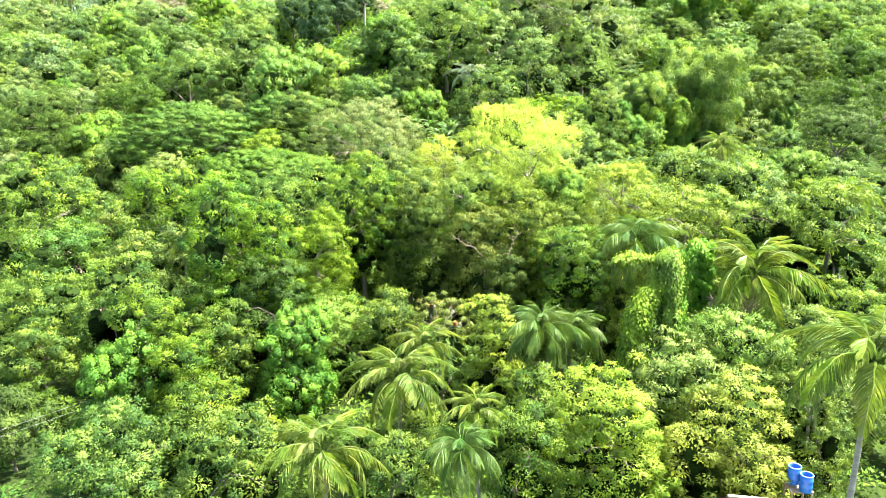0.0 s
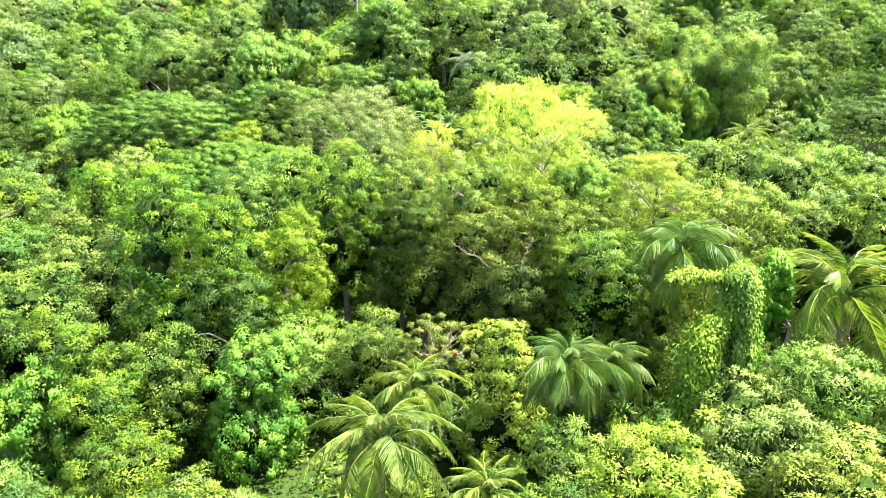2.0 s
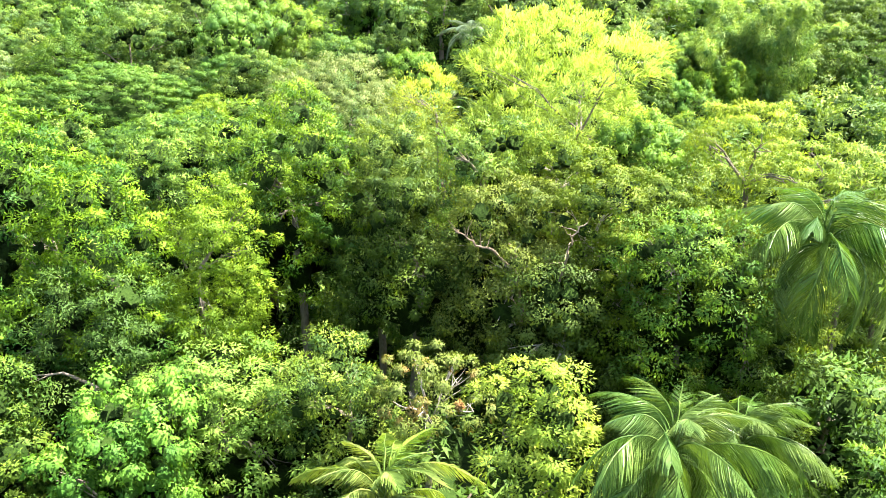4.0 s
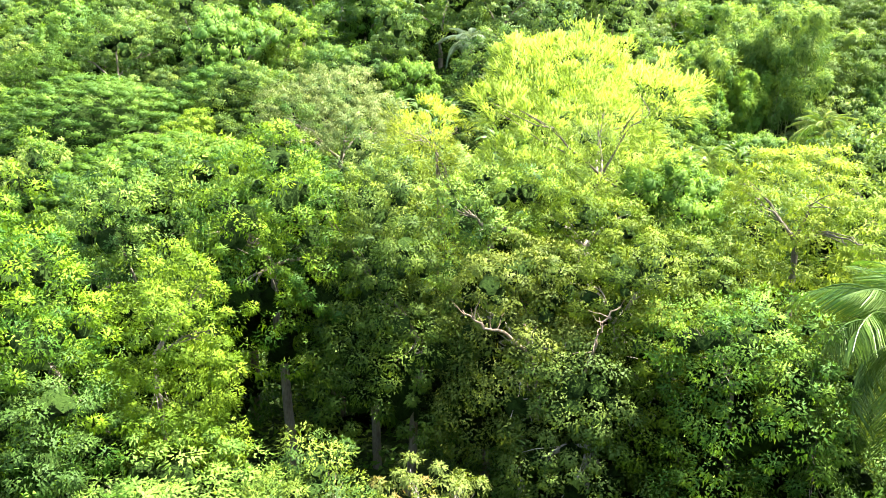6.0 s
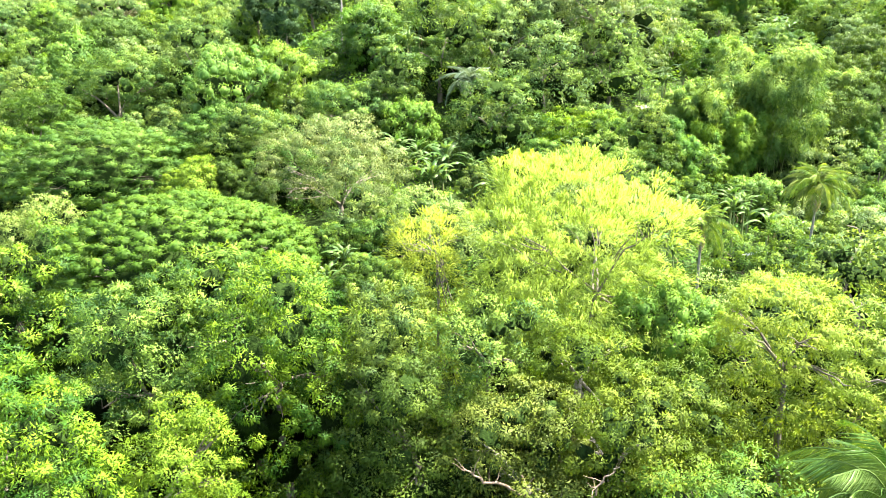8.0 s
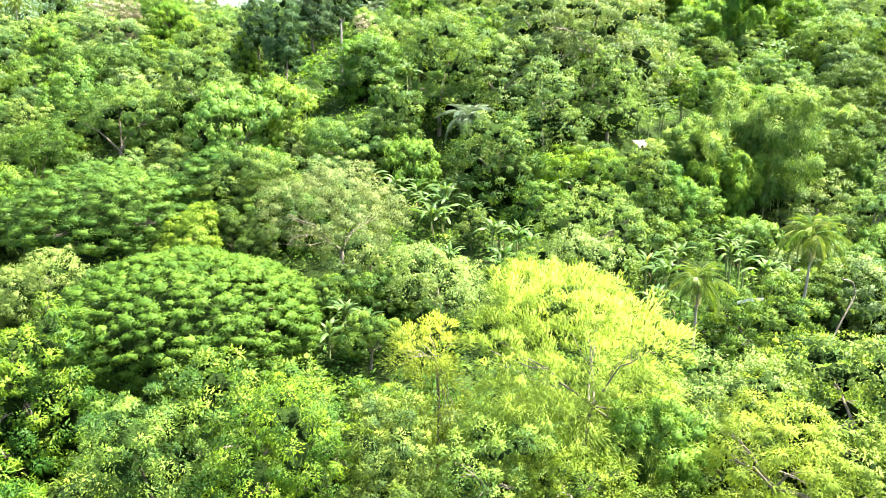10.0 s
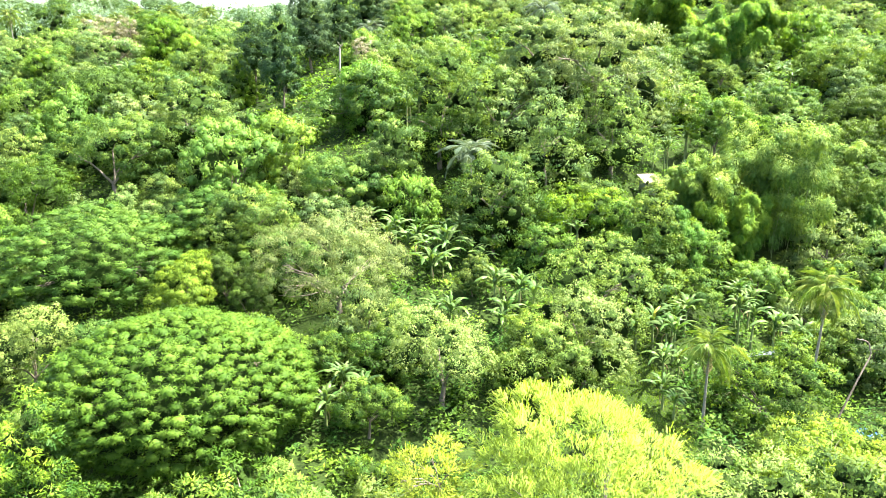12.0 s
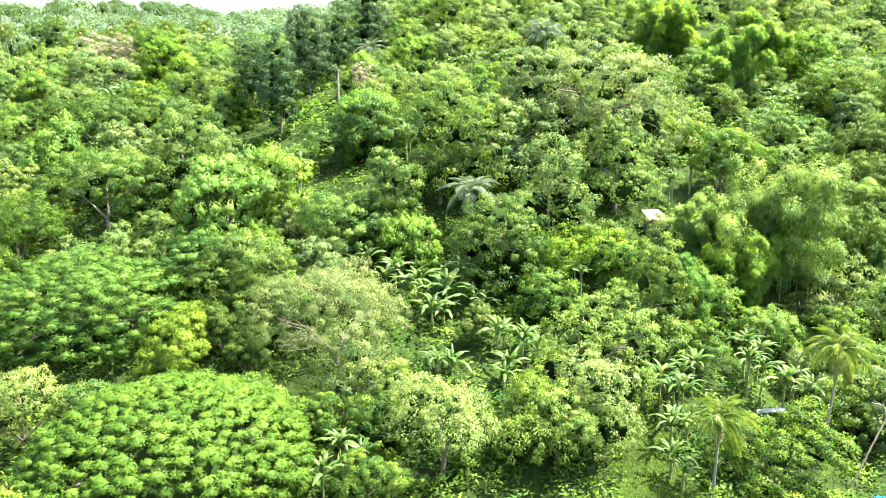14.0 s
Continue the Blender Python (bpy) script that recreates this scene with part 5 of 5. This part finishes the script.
def hut(x, y, wide, deep, wall, label, turn, roof_material):
    g = gz(x, y)
    top = empty("hut", x, y, g, label, "hut", turn=turn)
    for a, b in (((-wide / 2, -deep / 2), (wide / 2, -deep / 2 + 0.12)), ((-wide / 2, deep / 2 - 0.12), (wide / 2, deep / 2)), ((-wide / 2, -deep / 2 + 0.12), (-wide / 2 + 0.12, deep / 2 - 0.12)), ((wide / 2 - 0.12, -deep / 2 + 0.12), (wide / 2, deep / 2 - 0.12))):
        part("wall", mesh_of("wall", *box(a[0], a[1], -0.8, b[0], b[1], wall), PLASTER), top)
    part("roof", mesh_of("roof", *tin(wide + 0.7, deep + 0.8, 0.9, 9), roof_material, True), top, "sloping corrugated metal roof", pose(-wide / 2 - 0.35, -deep / 2 - 0.4, wall + 0.05))
    part("beam", mesh_of("beam", *box(-wide / 2 - 0.2, -deep / 2 - 0.1, wall - 0.12, wide / 2 + 0.2, -deep / 2, wall), TIMBER), top)
    return top


hut(34.4, 157.4, 2.2, 3.0, 2.7, "small grey-walled hut with pale rusty tin roof among trees", 8, RUST)
hut(46.9, 161.0, 3.2, 3.0, 2.9, "small shed with pale tin roof behind bamboo", -6, TIN)


def nipa_hut():
    x, y = 15.5, 30.5
    g = gz(x, y)
    top = empty("nipa_hut", x, y, g, "small thatched hut with weathered tan roof under trees", "hut", turn=-8)
    for px in (-1.8, 1.8):
        for py in (-1.2, 1.2):
            part("post", mesh_of("post", *tube([(px, py, -0.3), (px, py, 3.1)], (0.07, 0.06), 7), TIMBER, True), top)
    rng = np.random.default_rng(5)
    for side in (-1, 1):
        n, m = 26, 7
        u, w = np.meshgrid(np.linspace(-2.5, 2.5, n), np.linspace(0, 1, m))
        z = 4.55 - 1.6 * w - 0.06 * np.sin(w * 12) + rng.normal(0, 0.025, u.shape)
        v = np.stack([u + rng.normal(0, 0.03, u.shape), side * 1.9 * w, z], -1).reshape(-1, 3)
        v = np.concatenate([v, v - UP * 0.12])
        i = (np.arange(m - 1)[:, None] * n + np.arange(n - 1)).ravel()
        f = np.stack([i, i + 1, i + n + 1, i + n], -1)
        part("roof", mesh_of("roof", v, np.concatenate([f, f[:, ::-1] + n * m]), THATCH), top, "weathered tan thatch")
    part("ridge", mesh_of("ridge", *tube([(-2.5, 0, 4.56), (0, 0, 4.52), (2.5, 0, 4.56)], 0.09, 7), THATCH, True), top)


nipa_hut()


def drum(x, y, z, turn):
    top = empty("water_drum", x, y, z, "open blue plastic water drum on a timber stand", "drum", "water drums", turn)
    prof = [(0.0, 0.03), (0.27, 0.0), (0.29, 0.04), (0.30, 0.25), (0.315, 0.29), (0.30, 0.33), (0.30, 0.58), (0.315, 0.62), (0.30, 0.66), (0.29, 0.90), (0.275, 0.90), (0.28, 0.64), (0.27, 0.1), (0.0, 0.08)]
    ang = np.linspace(0, 2 * np.pi, 24, endpoint=False)
    v = np.array([(rr * math.cos(a), rr * math.sin(a), zz) for rr, zz in prof for a in ang])
    i = np.arange(len(prof) - 1)[:, None] * 24
    j, k = np.arange(24), (np.arange(24) + 1) % 24
    f = np.stack([i + j, i + k, i + 24 + k, i + 24 + j], -1).reshape(-1, 4)
    part("body", mesh_of("body", v, f, BLUE, True), top)
    ring = [(0.292 * math.cos(a), 0.292 * math.sin(a), 0.905) for a in np.linspace(0, 2 * np.pi, 25)]
    part("rim", mesh_of("rim", *tube(ring, 0.022, 6), PALE_BLUE, True), top, "pale scuffed rim")
    return top


def drum_stand(x, y, top_z):
    g = gz(x, y)
    top = empty("drum_stand", x, y, g, "rough timber stand holding two water drums", "stand")
    h = top_z - g
    for px in (-0.5, 0.5):
        for py in (-0.36, 0.5):
            part("leg", mesh_of("leg", *tube([(px, py, -0.3), (px * 0.95, py * 0.95, h - 0.06)], (0.05, 0.045), 6), TIMBER, True), top)
    for k in range(7):
        y0 = -0.42 + k * 0.15
        part("board", mesh_of("board", *box(-0.55, y0, h - 0.05, 0.55, y0 + 0.13, h), TIMBER), top)
    part("brace", mesh_of("brace", *tube([(-0.5, -0.36, 0.4), (0.5, -0.36, h - 0.3)], 0.03, 5), TIMBER, True), top)


drum_stand(17.55, 33.35, 3.55)
drum(17.72, 33.05, 3.55, 10)
drum(17.34, 33.55, 3.72, 60)


def dead_trunk(name, label, points, girth, twigs, seed, wood):
    rng = np.random.default_rng(seed)
    top = empty(name, *points[0], label, "dead tree")
    p = np.array(points, float) - np.array(points[0], float)
    s = np.linspace(0, 1, 16)
    path = np.stack([np.interp(s, np.linspace(0, 1, len(p)), p[:, k]) for k in range(3)], -1) + rng.normal(0, 0.03, (16, 3)) * s[:, None]
    part("trunk", mesh_of("trunk", *tube(path, girth * (1 - 0.55 * s), 8), wood, True), top)
    for k in range(twigs):
        a = path[rng.integers(9, 16)]
        b = a + unit(rng.normal(size=3) * np.array([1, 1, 0.5]) + UP * 0.4) * rng.uniform(0.5, 1.3)
        part("branch", mesh_of("branch", *tube(bent(rng, a, b, 4, 0.1), np.linspace(girth * 0.3, girth * 0.1, 4), 5), wood, True), top)


dead_trunk("dead_palm_trunk", "tall bare pale dead palm trunk on the hillside", [(-19.9, 200, gz(-19.9, 200) - 0.3), (-19.8, 200, 32), (-19.7, 200, 37.4), (-19.0, 199.8, 37.8)], 0.26, 2, 4, BARK_PALE)
dead_trunk("leaning_trunk", "leaning bare grey dead trunk with a bent top", [(40.4, 107, gz(40.4, 107) - 0.3), (42.6, 108, 3.4), (44.4, 109, 6.2), (43.9, 109, 7.6), (42.6, 109, 7.9)], 0.11, 2, 6, BARK)

tin_sheet = new("tin_sheet", mesh_of("tin_sheet", *tin(0.9, 3.0, 0.0, 5, 0.12), TIN, True))
tin_sheet.matrix_basis = pose(36.2, 119.2, gz(37.2, 118) + 1.0, 16, 8, -112)
tagged(tin_sheet, "loose pale corrugated tin sheet lying in the bushes", "metal sheet")


def tarp():
    rng = np.random.default_rng(8)
    n = 13
    gx, gy = np.meshgrid(np.linspace(-1.2, 1.2, n), np.linspace(-0.9, 0.9, n))
    z = 0.9 - 0.28 * np.abs(gx) ** 1.3 - 0.2 * gy**2 + rng.normal(0, 0.03, gx.shape)
    v = np.stack([gx, gy, z], -1).reshape(-1, 3)
    v = np.concatenate([v, v - UP * 0.01])
    i = (np.arange(n - 1)[:, None] * n + np.arange(n - 1)).ravel()
    f = np.stack([i, i + 1, i + n + 1, i + n], -1)
    ob = new("tarp", mesh_of("tarp", v, np.concatenate([f, f[:, ::-1] + n * n]), BLUE, True))
    ob.matrix_basis = pose(42.9, 105.0, gz(42.9, 105.0) - 0.1, 0, 0, 20)
    tagged(ob, "crumpled blue plastic tarp over a low heap", "tarp")


tarp()


def cable(a, b, sag):
    s = np.linspace(0, 1, 24)[:, None]
    p = np.array(a) + (np.array(b) - np.array(a)) * s - UP * sag * 4 * s * (1 - s)
    ob = new("overhead_cable", mesh_of("overhead_cable", *tube(p, 0.006, 5), CABLE, True))
    tagged(ob, "thin grey overhead cable strung into the trees", "cable", "overhead cables")


cable((-42, 16, 4.6), (-21.2, 44, 3.2), 0.15)
cable((-42, 16, 5.1), (-21.0, 44.6, 3.5), 0.2)
